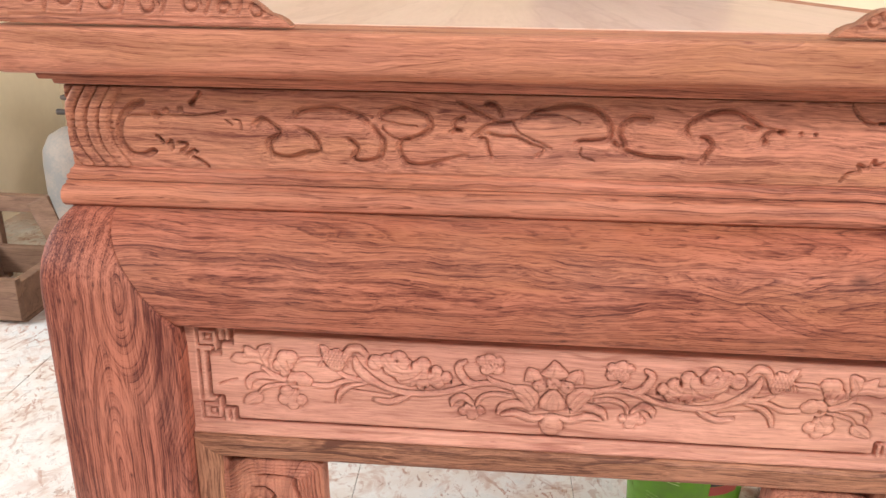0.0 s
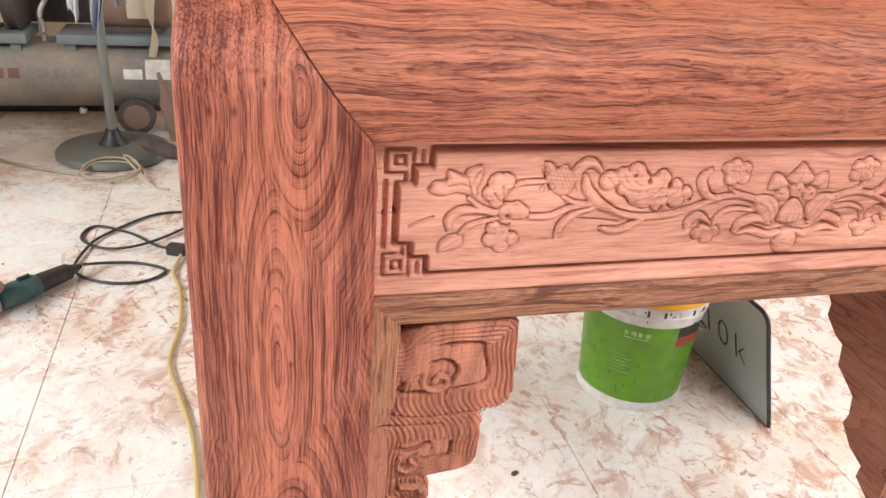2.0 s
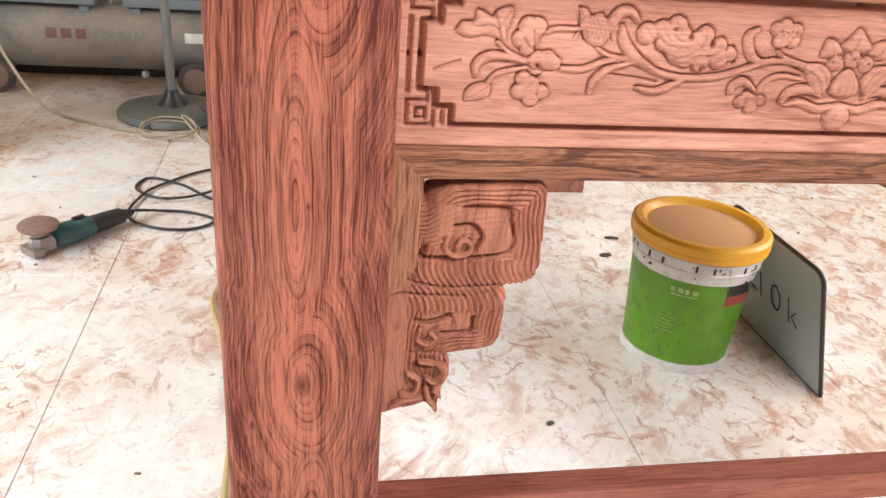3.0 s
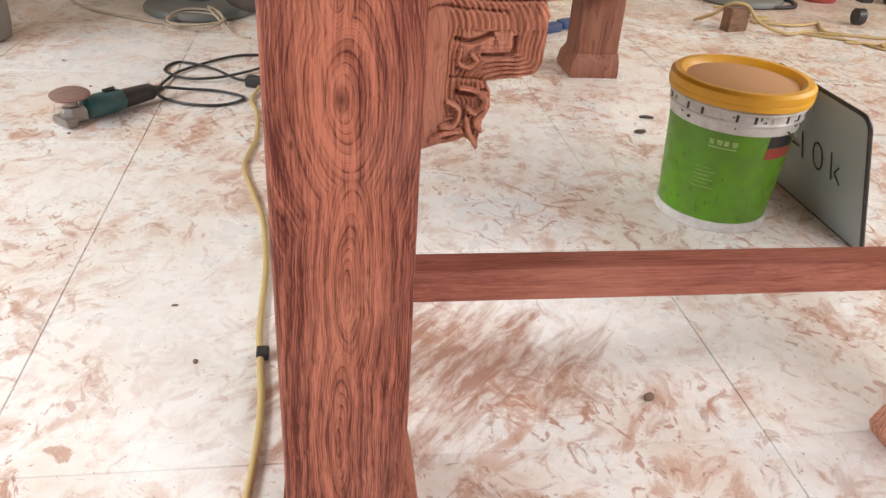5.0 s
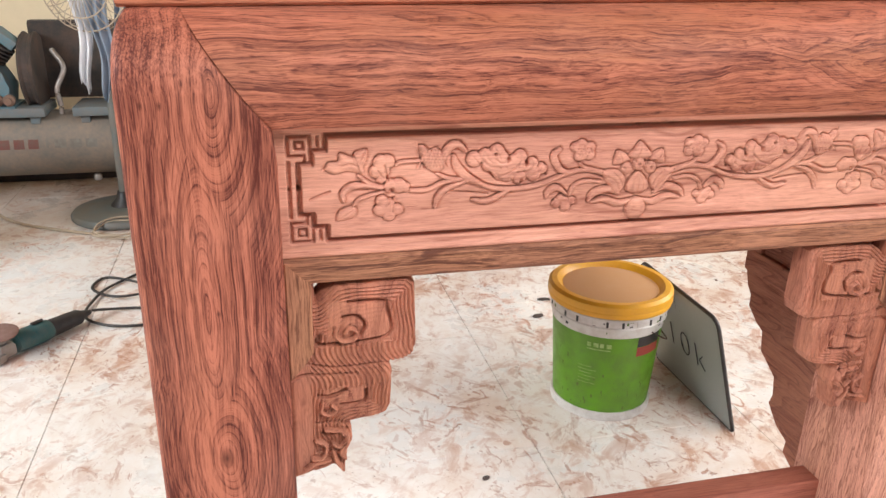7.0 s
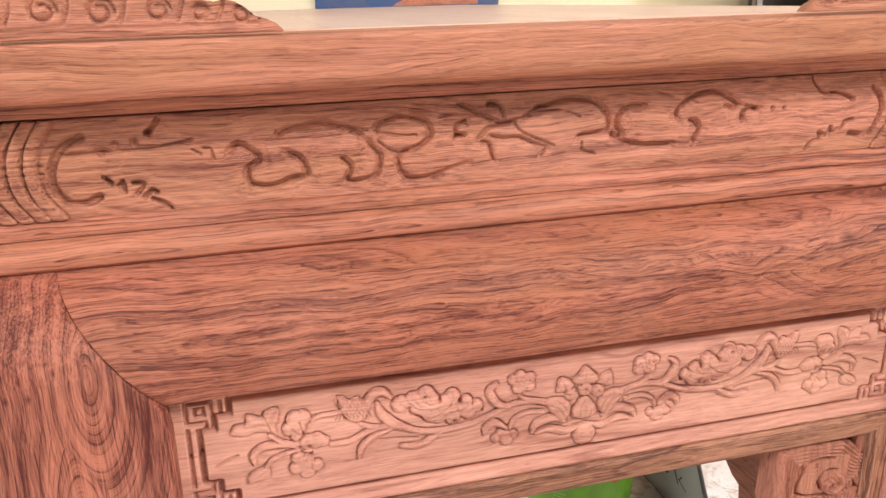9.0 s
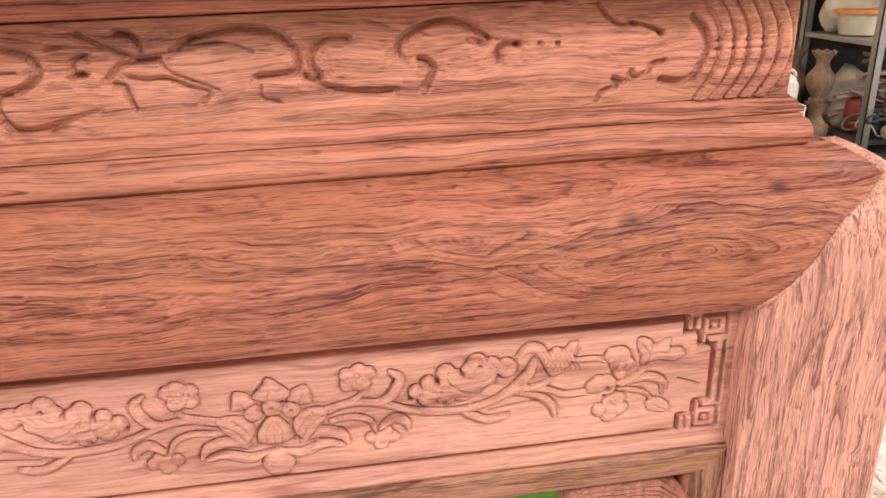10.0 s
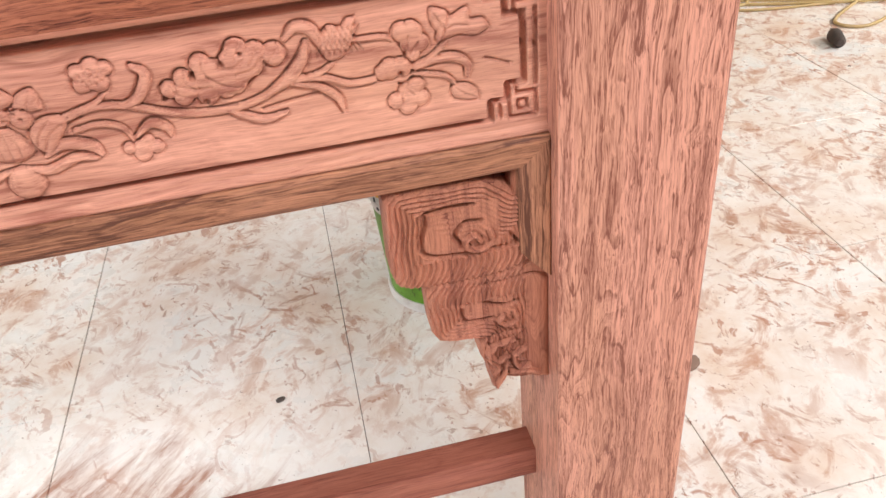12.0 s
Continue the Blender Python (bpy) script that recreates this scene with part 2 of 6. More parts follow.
wood_bracket = wood("carved_rosewood", "z", (0.58, 0.235, 0.152), (0.17, 0.052, 0.035), 14, 5.0, 22, (2.2, 0, 0.3), fibre=0.35, bump=0.4, wild=0.5, line=0.35, tonal=0.5)
wood_side = wood("rough_rosewood", "y", (0.40, 0.165, 0.108), (0.15, 0.05, 0.034), 14, 3.0, 12, (8.2, 0, 0.3), wild=0.8)
wood_stretch = wood("planed_rosewood", "x", (0.44, 0.155, 0.108), (0.17, 0.048, 0.034), 4, 1.2, 18, (3, 3, 3), bump=0.3, fibre=0.6)


def plain(name, colour, rough=0.5, metal=0.0, dirt=0.15, dirt_colour=(0.25, 0.16, 0.11), scale=9.0, bump=0.1, spec=0.5):
    """A painted, plastic or metal surface with dust and blotches at two sizes."""
    m, nt, b = nodes_of(name)
    pos = nt.nodes.new("ShaderNodeNewGeometry").outputs["Position"]
    big = noise_node(nt, pos, scale, 4.0, 0.6)
    small = noise_node(nt, pos, scale * 14, 3.0, 0.6)
    f = ramp(nt, math_node(nt, "ADD", math_node(nt, "MULTIPLY", big, 0.7), math_node(nt, "MULTIPLY", small, 0.3)), [(0.4, 0.0), (0.68, 1.0)])
    col = mix(nt, math_node(nt, "MULTIPLY", f, dirt), colour, dirt_colour)
    nt.links.new(col, b.inputs["Base Color"])
    nt.links.new(math_node(nt, "ADD", math_node(nt, "MULTIPLY", f, 0.25), rough, True), b.inputs["Roughness"])
    b.inputs["Metallic"].default_value = metal
    b.inputs["Specular IOR Level"].default_value = spec
    bumped(nt, b, small, bump, 0.001)
    return m


green = plain("green_bucket_paint", (0.115, 0.30, 0.006), 0.33, dirt=0.75, dirt_colour=(0.10, 0.17, 0.03), scale=24)
jug_mat = plain("grubby_jug_plastic", (0.55, 0.50, 0.45), 0.45, dirt=0.7, dirt_colour=(0.36, 0.25, 0.19), scale=16)
pale_print = plain("worn_pale_print", (0.42, 0.55, 0.22), 0.5, dirt=0.9, dirt_colour=(0.15, 0.32, 0.03), scale=60)
scuff = plain("brown_scuff", (0.10, 0.17, 0.03), 0.7, dirt=0.6, dirt_colour=(0.14, 0.12, 0.05), scale=60)
faded_red = plain("faded_red_paint", (0.20, 0.07, 0.055), 0.7, dirt=0.9, dirt_colour=(0.17, 0.12, 0.10), scale=40)
faded_pale = plain("faded_pale_paint", (0.24, 0.22, 0.19), 0.7, dirt=0.9, dirt_colour=(0.17, 0.14, 0.115), scale=40)
white_pl = plain("scuffed_white_plastic", (0.68, 0.66, 0.62), 0.45, dirt=0.5, dirt_colour=(0.30, 0.22, 0.18), scale=28)
yellow = plain("yellow_lid_plastic", (0.80, 0.40, 0.02), 0.35, dirt=0.3, dirt_colour=(0.45, 0.21, 0.06), scale=18)
lid_dust = plain("sawdust_on_lid", (0.60, 0.33, 0.15), 0.85, dirt=0.5, dirt_colour=(0.62, 0.38, 0.22), scale=22, bump=0.5)
grey_board = plain("grey_board", (0.36, 0.40, 0.39), 0.3, dirt=0.2, dirt_colour=(0.46, 0.45, 0.42), scale=6)
black_pl = plain("black_plastic", (0.018, 0.018, 0.02), 0.4, dirt=0.35, dirt_colour=(0.12, 0.09, 0.07), scale=30)
dark_ink = plain("black_ink", (0.02, 0.02, 0.03), 0.6, dirt=0.1)
red_paint = plain("red_paint", (0.34, 0.04, 0.03), 0.45, dirt=0.3)
teal = plain("teal_tool_plastic", (0.014, 0.105, 0.115), 0.4, dirt=0.3, scale=30)
alu = plain("worn_aluminium", (0.34, 0.31, 0.29), 0.4, 0.8, dirt=0.4, dirt_colour=(0.3, 0.2, 0.15), scale=40)
sand_disc = plain("brown_sanding_disc", (0.25, 0.15, 0.125), 0.9, dirt=0.5, dirt_colour=(0.16, 0.08, 0.05), scale=60)
tank_mat = plain("dusty_grey_steel", (0.17, 0.165, 0.15), 0.55, 0.1, dirt=0.85, dirt_colour=(0.36, 0.265, 0.20), scale=4, bump=0.15)
plate_mat = plain("blue_grey_steel", (0.15, 0.20, 0.22), 0.55, 0.2, dirt=0.5, dirt_colour=(0.3, 0.2, 0.15), scale=8)
blue_iron = plain("blue_cast_iron", (0.09, 0.20, 0.25), 0.55, 0.2, dirt=0.6, dirt_colour=(0.27, 0.19, 0.15), scale=14)
dark_iron = plain("dark_dusty_iron", (0.045, 0.04, 0.038), 0.7, 0.2, dirt=0.6, dirt_colour=(0.2, 0.13, 0.1), scale=12)
rust = plain("dusty_brown_metal", (0.20, 0.12, 0.09), 0.75, 0.2, dirt=0.5, dirt_colour=(0.32, 0.22, 0.17), scale=16)
pole_mat = plain("grey_green_pole", (0.15, 0.17, 0.165), 0.5, 0.3, dirt=0.7, dirt_colour=(0.27, 0.215, 0.17), scale=10)
cream_wall = plain("cream_wall_paint", (0.82, 0.70, 0.50), 0.9, dirt=0.3, dirt_colour=(0.60, 0.48, 0.34), scale=1.4, bump=0.25)
ceil_mat = plain("dull_ceiling", (0.17, 0.16, 0.15), 0.9, dirt=0.3, dirt_colour=(0.24, 0.21, 0.18), scale=1.2)
cloth_white = plain("white_cloth", (0.74, 0.75, 0.78), 0.95, dirt=0.2, scale=10)
cloth_blue = plain("grey_blue_cloth", (0.26, 0.32, 0.40), 0.95, dirt=0.25, scale=10)
yellow_cable = plain("yellow_rubber_cable", (0.50, 0.36, 0.14), 0.5, dirt=0.6, dirt_colour=(0.50, 0.34, 0.22), scale=20)
gas_mat = plain("grey_gas_bottle", (0.24, 0.22, 0.20), 0.7, 0.1, dirt=0.9, dirt_colour=(0.46, 0.35, 0.27), scale=7)
vase_mat = wood("turned_wood", "z", (0.33, 0.205, 0.135), (0.16, 0.09, 0.06), 6, 4, 14, (1, 1, 1), bump=0.2)
plank_mat = wood("dusty_plank", "x", (0.30, 0.175, 0.115), (0.14, 0.075, 0.05), 6, 2, 14, (5, 1, 7), bump=0.2)
sack_mat = plain("beige_sacking", (0.48, 0.40, 0.30), 0.95, dirt=0.5, dirt_colour=(0.3, 0.2, 0.14), scale=9, bump=0.6)
blue_film = plain("blue_plastic_bag", (0.12, 0.28, 0.36), 0.3, dirt=0.5, dirt_colour=(0.6, 0.66, 0.66), scale=18)
blue_panel = plain("dark_blue_panel", (0.03, 0.07, 0.19), 0.5, dirt=0.3)
white_panel = plain("white_board_panel", (0.72, 0.70, 0.64), 0.5, dirt=0.3, dirt_colour=(0.5, 0.42, 0.33), scale=5)
orange_pl = plain("orange_tool_plastic", (0.60, 0.20, 0.05), 0.45, dirt=0.3)


def tile_material():
    """Glossy cream tiles under trodden sawdust: curled smears, flecks, crumbs and one heavy patch."""
    m, nt, b = nodes_of("dusty_cream_tiles")
    pos = nt.nodes.new("ShaderNodeNewGeometry").outputs["Position"]
    info = nt.nodes.new("ShaderNodeObjectInfo").outputs["Random"]
    base = mix(nt, info, (0.83, 0.81, 0.78), (0.85, 0.835, 0.805))
    vein = ramp(nt, noise_node(nt, pos, 3.2, 5.0, 0.62, 1.2), [(0.46, 0.0), (0.5, 0.18), (0.54, 0.0)])
    base = mix(nt, vein, base, (0.62, 0.52, 0.42))

    def turned(angle, s, loc=(0, 0, 0)):
        r = nt.nodes.new("ShaderNodeMapping")
        r.inputs["Rotation"].default_value = (0, 0, angle)
        nt.links.new(pos, r.inputs["Vector"])
        return scaled(nt, r.outputs[0], s, loc)

    sep = nt.nodes.new("ShaderNodeSeparateXYZ")
    nt.links.new(pos, sep.inputs[0])
    # the side where people walk is dirtier
    trodden = ramp(nt, math_node(nt, "ADD", math_node(nt, "MULTIPLY", sep.outputs[0], 0.35), 0.45, True), [(0.35, 0.0), (0.85, 0.09)])
    where = math_node(nt, "ADD", noise_node(nt, scaled(nt, pos, (1, 1, 1), (3.3, 0.4, 0)), 2.1, 4.0, 0.6), trodden)
    worn = ramp(nt, where, [(0.39, 0.22), (0.60, 1.0)])
    film = ramp(nt, noise_node(nt, pos, 3.4, 6.0, 0.68), [(0.40, 0.0), (0.66, 0.75)])
    col = mix(nt, math_node(nt, "MULTIPLY", film, worn), base, (0.66, 0.47, 0.34))
    # soft blots, then dragged streaks in two ways, each in patches of its own
    s1 = ramp(nt, noise_node(nt, turned(0.6, (13, 9, 1)), 1.0, 7.0, 0.70, 0.7), [(0.51, 0.0), (0.585, 0.7), (0.70, 1.0)])

    def streaks(angle, fine, long, seed, cut):
        lines = ramp(nt, noise_node(nt, turned(angle, (fine, long, 1), (seed, 2 * seed, 0)), 1.0, 5.0, 0.68, 0.5), [(cut, 0.0), (cut + 0.09, 1.0)])
        place = ramp(nt, noise_node(nt, scaled(nt, pos, (1, 1, 1), (seed, seed * 3, 0)), 4.2, 3.0, 0.55), [(0.50, 0.0), (0.60, 1.0)])
        return math_node(nt, "MULTIPLY", lines, place)

    s2 = math_node(nt, "MAXIMUM", streaks(0.35, 25, 8, 4.0, 0.55), math_node(nt, "MAXIMUM", streaks(-0.75, 22, 7, 9.0, 0.55), streaks(1.35, 28, 9, 15.0, 0.55)))
    curl = ramp(nt, noise_node(nt, turned(-0.5, (17, 10, 1), (4, 2, 0)), 1.0, 4.0, 0.62, 1.9), [(0.585, 0.0), (0.63, 0.9)])
    fleck = ramp(nt, noise_node(nt, turned(0.3, (34, 22, 1)), 1.0, 4.0, 0.65, 0.8), [(0.63, 0.0), (0.68, 1.0)])
    speck = ramp(nt, noise_node(nt, pos, 85.0, 2.0, 0.5), [(0.70, 0.0), (0.73, 0.8)])
    col = mix(nt, math_node(nt, "MULTIPLY", math_node(nt, "MULTIPLY", s1, 0.85), worn), col, (0.50, 0.25, 0.15))
    col = mix(nt, math_node(nt, "MULTIPLY", s2, math_node(nt, "ADD", math_node(nt, "MULTIPLY", worn, 0.65), 0.1)), col, (0.40, 0.19, 0.115))
    col = mix(nt, math_node(nt, "MULTIPLY", math_node(nt, "MULTIPLY", curl, 0.85), worn), col, (0.42, 0.19, 0.115))
    col = mix(nt, math_node(nt, "MULTIPLY", math_node(nt, "MULTIPLY", fleck, 0.85), worn), col, (0.36, 0.19, 0.125))
    col = mix(nt, math_node(nt, "MULTIPLY", speck, 0.7), col, (0.25, 0.14, 0.10))
    d = nt.nodes.new("ShaderNodeVectorMath")
    d.operation = "DISTANCE"
    nt.links.new(scaled(nt, pos, (1, 1.25, 0)), d.inputs[0])
    d.inputs[1].default_value = (-0.30, 1.38, 0)
    heap = math_node(nt, "SUBTRACT", 0.74, math_node(nt, "MULTIPLY", d.outputs["Value"], 1.75))
    heap = math_node(nt, "ADD", heap, math_node(nt, "MULTIPLY", math_node(nt, "SUBTRACT", noise_node(nt, turned(0.7, (15, 4, 1)), 1.0, 5.0, 0.65, 0.6), 0.5), 1.5))
    torn = ramp(nt, noise_node(nt, turned(0.75, (36, 7, 1), (2, 5, 0)), 1.0, 5.0, 0.7, 0.6), [(0.40, 0.35), (0.58, 1.0)])
    dust_heap = math_node(nt, "MULTIPLY", ramp(nt, heap, [(0.16, 0.0), (0.46, 0.92)]), torn)
    col = mix(nt, dust_heap, col, (0.36, 0.175, 0.115))
    swept = math_node(nt, "ADD", math_node(nt, "SUBTRACT", sep.outputs[1], 3.35), math_node(nt, "MULTIPLY", math_node(nt, "SUBTRACT", noise_node(nt, pos, 2.4, 5.0, 0.65), 0.5), 1.8))
    swept = ramp(nt, swept, [(0.0, 0.0), (0.6, 0.6)])
    col = mix(nt, swept, col, (0.44, 0.30, 0.22))
    nt.links.new(col, b.inputs["Base Color"])
    dust = math_node(nt, "MAXIMUM", math_node(nt, "MAXIMUM", s1, film), dust_heap)
    nt.links.new(math_node(nt, "ADD", math_node(nt, "MULTIPLY", dust, 0.5), 0.20, True), b.inputs["Roughness"])
    b.inputs["Specular IOR Level"].default_value = 0.45
    bumped(nt, b, math_node(nt, "ADD", s1, fleck), 0.2, 0.001)
    return m


tile_mat = tile_material()
grout_mat = plain("dark_grout", (0.20, 0.15, 0.12), 0.95, dirt=0.4, dirt_colour=(0.32, 0.22, 0.17), scale=20)

# ---------------------------------------------------------------- building helpers


def mesh_of(name, verts, faces, smooth=False):
    me = bpy.data.meshes.new(name)
    me.from_pydata(verts, [], faces)
    me.update()
    if smooth:
        me.shade_smooth()
    return me


def part(name, bm, material, parent=None, label="", smooth=None):
    """Links a bmesh (or a mesh) as one object under parent; smooth: the angle in degrees past which edges stay sharp."""
    if isinstance(bm, bmesh.types.BMesh):
        me = bpy.data.meshes.new(name)
        bm.normal_update()
        if smooth:
            lim = radians(smooth)
            for f in bm.faces:
                f.smooth = True
            for e in bm.edges:
                e.smooth = len(e.link_faces) == 2 and e.calc_face_angle(0) < lim
        bm.to_mesh(me)
        bm.free()
    else:
        me = bm
    me.materials.append(material)
    ob = new(name, me)
    if parent is not None:
        ob.parent = parent
        ob.matrix_parent_inverse = parent.matrix_basis.inverted()
    if label:
        ob["label"] = label
    return ob


def thing(name, place, label, category, group="", turn=0.0):
    ob = new(name)
    ob.empty_display_size = 0.1
    ob.matrix_basis = pose(*place, 0, 0, turn)
    return tagged(ob, label, category, group)


def box(x0, x1, y0, y1, z0, z1, bevel=0.0, seg=2, bm=None):
    b2 = bmesh.new()
    bmesh.ops.create_cube(b2, size=1)
    for v in b2.verts:
        v.co = (x0 + (v.co.x + 0.5) * (x1 - x0), y0 + (v.co.y + 0.5) * (y1 - y0), z0 + (v.co.z + 0.5) * (z1 - z0))
    if bevel:
        bmesh.ops.bevel(b2, geom=b2.edges[:], offset=bevel, segments=seg, affect="EDGES", profile=0.6)
    return joined(bm, b2)


def joined(bm, b2):
    if bm is None:
        return b2
    me = bpy.data.meshes.new("tmp")
    b2.to_mesh(me)
    b2.free()
    bm.from_mesh(me)
    bpy.data.meshes.remove(me)
    return bm


def moved(bm, m):
    bmesh.ops.transform(bm, matrix=m, verts=bm.verts[:])
    return bm


def loft(sections, cap=True, closed=True):
    """Skins a row of equal polygons."""
    bm = bmesh.new()
    rows = [[bm.verts.new(p) for p in s] for s in sections]
    n = len(rows[0])
    for a, b in zip(rows, rows[1:]):
        for i in range(n if closed else n - 1):
            j = (i + 1) % n
            bm.faces.new((a[i], a[j], b[j], b[i]))
    if cap:
        bm.faces.new(rows[0][::-1])
        bm.faces.new(rows[-1])
    bmesh.ops.recalc_face_normals(bm, faces=bm.faces[:])
    return bm


def lathe(profile, seg=32, close=True):
    """Turns (radius, z) about the z axis."""
    return loft([[(r * math.cos(2 * math.pi * i / seg), r * math.sin(2 * math.pi * i / seg), z) for i in range(seg)] for r, z in profile], cap=close)


def tube(points, radius, seg=8, smooth_steps=6):
    """A round cord along a smoothed line."""
    pts = spline(points, smooth_steps)
    secs = []
    for i, p in enumerate(pts):
        a, b = Vector(pts[max(i - 1, 0)]), Vector(pts[min(i + 1, len(pts) - 1)])
        t = (b - a).normalized()
        side = t.cross(Vector((0, 0, 1)))
        side = side.normalized() if side.length > 1e-4 else Vector((1, 0, 0))
        up = side.cross(t)
        secs.append([tuple(Vector(p) + radius * (math.cos(k) * side + math.sin(k) * up)) for k in [2 * math.pi * j / seg for j in range(seg)]])
    return loft(secs)


def spline(points, steps=8):
    """Catmull-Rom through the points."""
    P = [np.array(p, float) for p in points]
    if len(P) < 3:
        return [tuple(P[0] + (P[-1] - P[0]) * k / steps) for k in range(steps + 1)]
    P = [2 * P[0] - P[1], *P, 2 * P[-1] - P[-2]]
    out = []
    for a, b, c, d in zip(P, P[1:], P[2:], P[3:]):
        for k in range(steps):
            t = k / steps
            out.append(tuple(0.5 * (2 * b + (c - a) * t + (2 * a - 5 * b + 4 * c - d) * t * t + (3 * b - a - 3 * c + d) * t ** 3)))
    out.append(tuple(P[-2]))
    return out


# ---------------------------------------------------------------- carving on height fields


def inside(poly, U, V):
    hit = np.zeros(U.shape, bool)
    for (ax, ay), (bx, by) in zip(poly, poly[1:] + poly[:1]):
        c = (ay > V) != (by > V)
        hit ^= c & (U < (bx - ax) * (V - ay) / (by - ay + 1e-12) + ax)
    return hit


class Relief:
    """A height field in millimetres over (u, v) in millimetres."""

    def __init__(self, u0, u1, v0, v1, step):
        self.u = np.linspace(u0, u1, max(2, int((u1 - u0) / step) + 1))
        self.v = np.linspace(v0, v1, max(2, int((v1 - v0) / step) + 1))
        self.U, self.V = np.meshgrid(self.u, self.v)
        self.h = np.zeros_like(self.U)

    def span(self, pts, pad):
        a = np.array(pts)
        i0, i1 = np.searchsorted(self.u, [a[:, 0].min() - pad, a[:, 0].max() + pad])
        j0, j1 = np.searchsorted(self.v, [a[:, 1].min() - pad, a[:, 1].max() + pad])
        return slice(j0, j1), slice(i0, i1)

    def distance(self, pts, win):
        """Distance to the line and the share of its length."""
        U, V = self.U[win], self.V[win]
        best, share = np.full(U.shape, 1e9), np.zeros(U.shape)
        n = len(pts) - 1
        for k, ((ax, ay), (bx, by)) in enumerate(zip(pts, pts[1:])):
            dx, dy = bx - ax, by - ay
            t = np.clip(((U - ax) * dx + (V - ay) * dy) / (dx * dx + dy * dy + 1e-9), 0, 1)
            d = np.hypot(U - ax - t * dx, V - ay - t * dy)
            near = d < best
            best[near], share[near] = d[near], ((k + t) / n)[near]
        return best, share

    def ridge(self, pts, width, height, taper=0.0, moat=0.9, curve=True):
        """A raised rounded line with a cut beside it; taper thins its ends."""
        p = spline(pts, 8) if curve and len(pts) > 2 else pts
        win = self.span(p, width * 2 + 3)
        d, s = self.distance(p, win)
        w = width * (1 - taper + taper * np.sin(np.pi * np.clip(s, 0.02, 0.98)) ** 0.7)
        top = height * np.sqrt(np.clip(1 - (d / w) ** 2, 0, 1))
        cut = -moat * self.leaning(d) * np.exp(-((d - w * 1.1) / 1.5) ** 2) * (d > w * 0.95)
        h = self.h[win]
        self.h[win] = np.where(d < w, np.maximum(h, 0) * 0.3 + top, np.where(h > 0.35, h, np.minimum(h, cut)))

    def leaning(self, d):
        """The gouge bites deeper on the upper left side of a form."""
        gv, gu = np.gradient(d)
        size = np.hypot(gu, gv) + 1e-9
        return 0.30 + 0.70 * np.clip((-0.45 * gu + 0.9 * gv) / size + 0.15, 0, 1)

    def raised(self, d, win, height, edge, moat):
        """A form whose outline lies at d = 0 (d < 0 inside): rounded inside, cut down round it."""
        lift = height * (1 - np.exp(np.minimum(d, 0) / edge))
        out = np.maximum(d, 0)
        cut = -moat * self.leaning(d) * np.exp(-(out / 1.5) ** 2) - 0.18 * moat * np.exp(-(out / 5.0) ** 2)
        h = self.h[win]
        self.h[win] = np.where(d < 0, 0.25 * np.maximum(h, 0) + lift, np.where(h > 0.4, h + 0.6 * cut, np.minimum(h, cut)))

    def outline(self, pts, height, edge=3.0, moat=1.0):
        """A raised form inside a closed, slightly rounded outline."""
        p = spline(pts + pts[:1], 4)
        win = self.span(p, 14)
        d, _ = self.distance(p, win)
        self.raised(np.where(inside(p, self.U[win], self.V[win]), -d, d), win, height, edge, moat)

    def scallops(self, discs, height, edge=3.0, moat=1.0):
        """A raised form bounded by the outer arcs of several discs."""
        win = self.span([(u, v) for u, v, r in discs], max(r for u, v, r in discs) + 14)
        d = np.stack([np.hypot(self.U[win] - u, self.V[win] - v) - r for u, v, r in discs]).min(0)
        self.raised(d, win, height, edge, moat)

    def groove(self, pts, width, depth, curve=True):
        p = spline(pts, 8) if curve and len(pts) > 2 else pts
        win = self.span(p, width * 2)
        d, _ = self.distance(p, win)
        self.h[win] -= depth * np.clip(1.6 - 1.6 * d / width, 0, 1)

    def dished(self, pts, width, depth, slope):
        """A cut line with a steep flank above and a broad hollow below it."""
        p = spline(pts, 8)
        win = self.span(p, slope * 2)
        d, s = self.distance(p, win)
        ends = np.clip(np.minimum(s, 1 - s) * 9 + 0.25, 0, 1)
        above = self.leaning(d)
        hollow = 0.45 * depth * np.exp(-(d / slope) ** 2) * (1.25 - above)
        self.h[win] -= ends * (depth * np.clip(1.3 - 1.3 * d / width, 0, 1) + hollow)

    def dot(self, cu, cv, r, depth):
        win = self.span([(cu, cv)], r * 2)
        d = np.hypot(self.U[win] - cu, self.V[win] - cv)
        self.h[win] -= depth * np.clip(1 - (d / r) ** 2, 0, 1)

    def mesh(self, name, place, thick):
        """place(u, v, h) -> a point; the field becomes the front of a slab, with its edges and back."""
        nv, nu = self.h.shape
        x, y, z = place(self.U, self.V, np.where(self.h > 0, 0.42, 0.85) * self.h)
        front = np.stack([x, y, z], -1).reshape(-1, 3)
        idx = np.arange(nv * nu).reshape(nv, nu)
        faces = np.stack([idx[:-1, :-1], idx[:-1, 1:], idx[1:, 1:], idx[1:, :-1]], -1).reshape(-1, 4).tolist()
        edge = np.concatenate([idx[0, :], idx[1:, -1], idx[-1, -2::-1], idx[-2:0:-1, 0]])
        back = front[edge].copy()
        back[:, 1] = front[:, 1].max() + thick
        n0, m = len(front), len(edge)
        for i in range(m):
            j = (i + 1) % m
            faces.append([int(edge[j]), int(edge[i]), n0 + i, n0 + j])
        faces.append([n0 + i for i in range(m)][::-1])
        me = mesh_of(name, np.concatenate([front, back]).tolist(), faces, True)
        return me

# ---------------------------------------------------------------- room

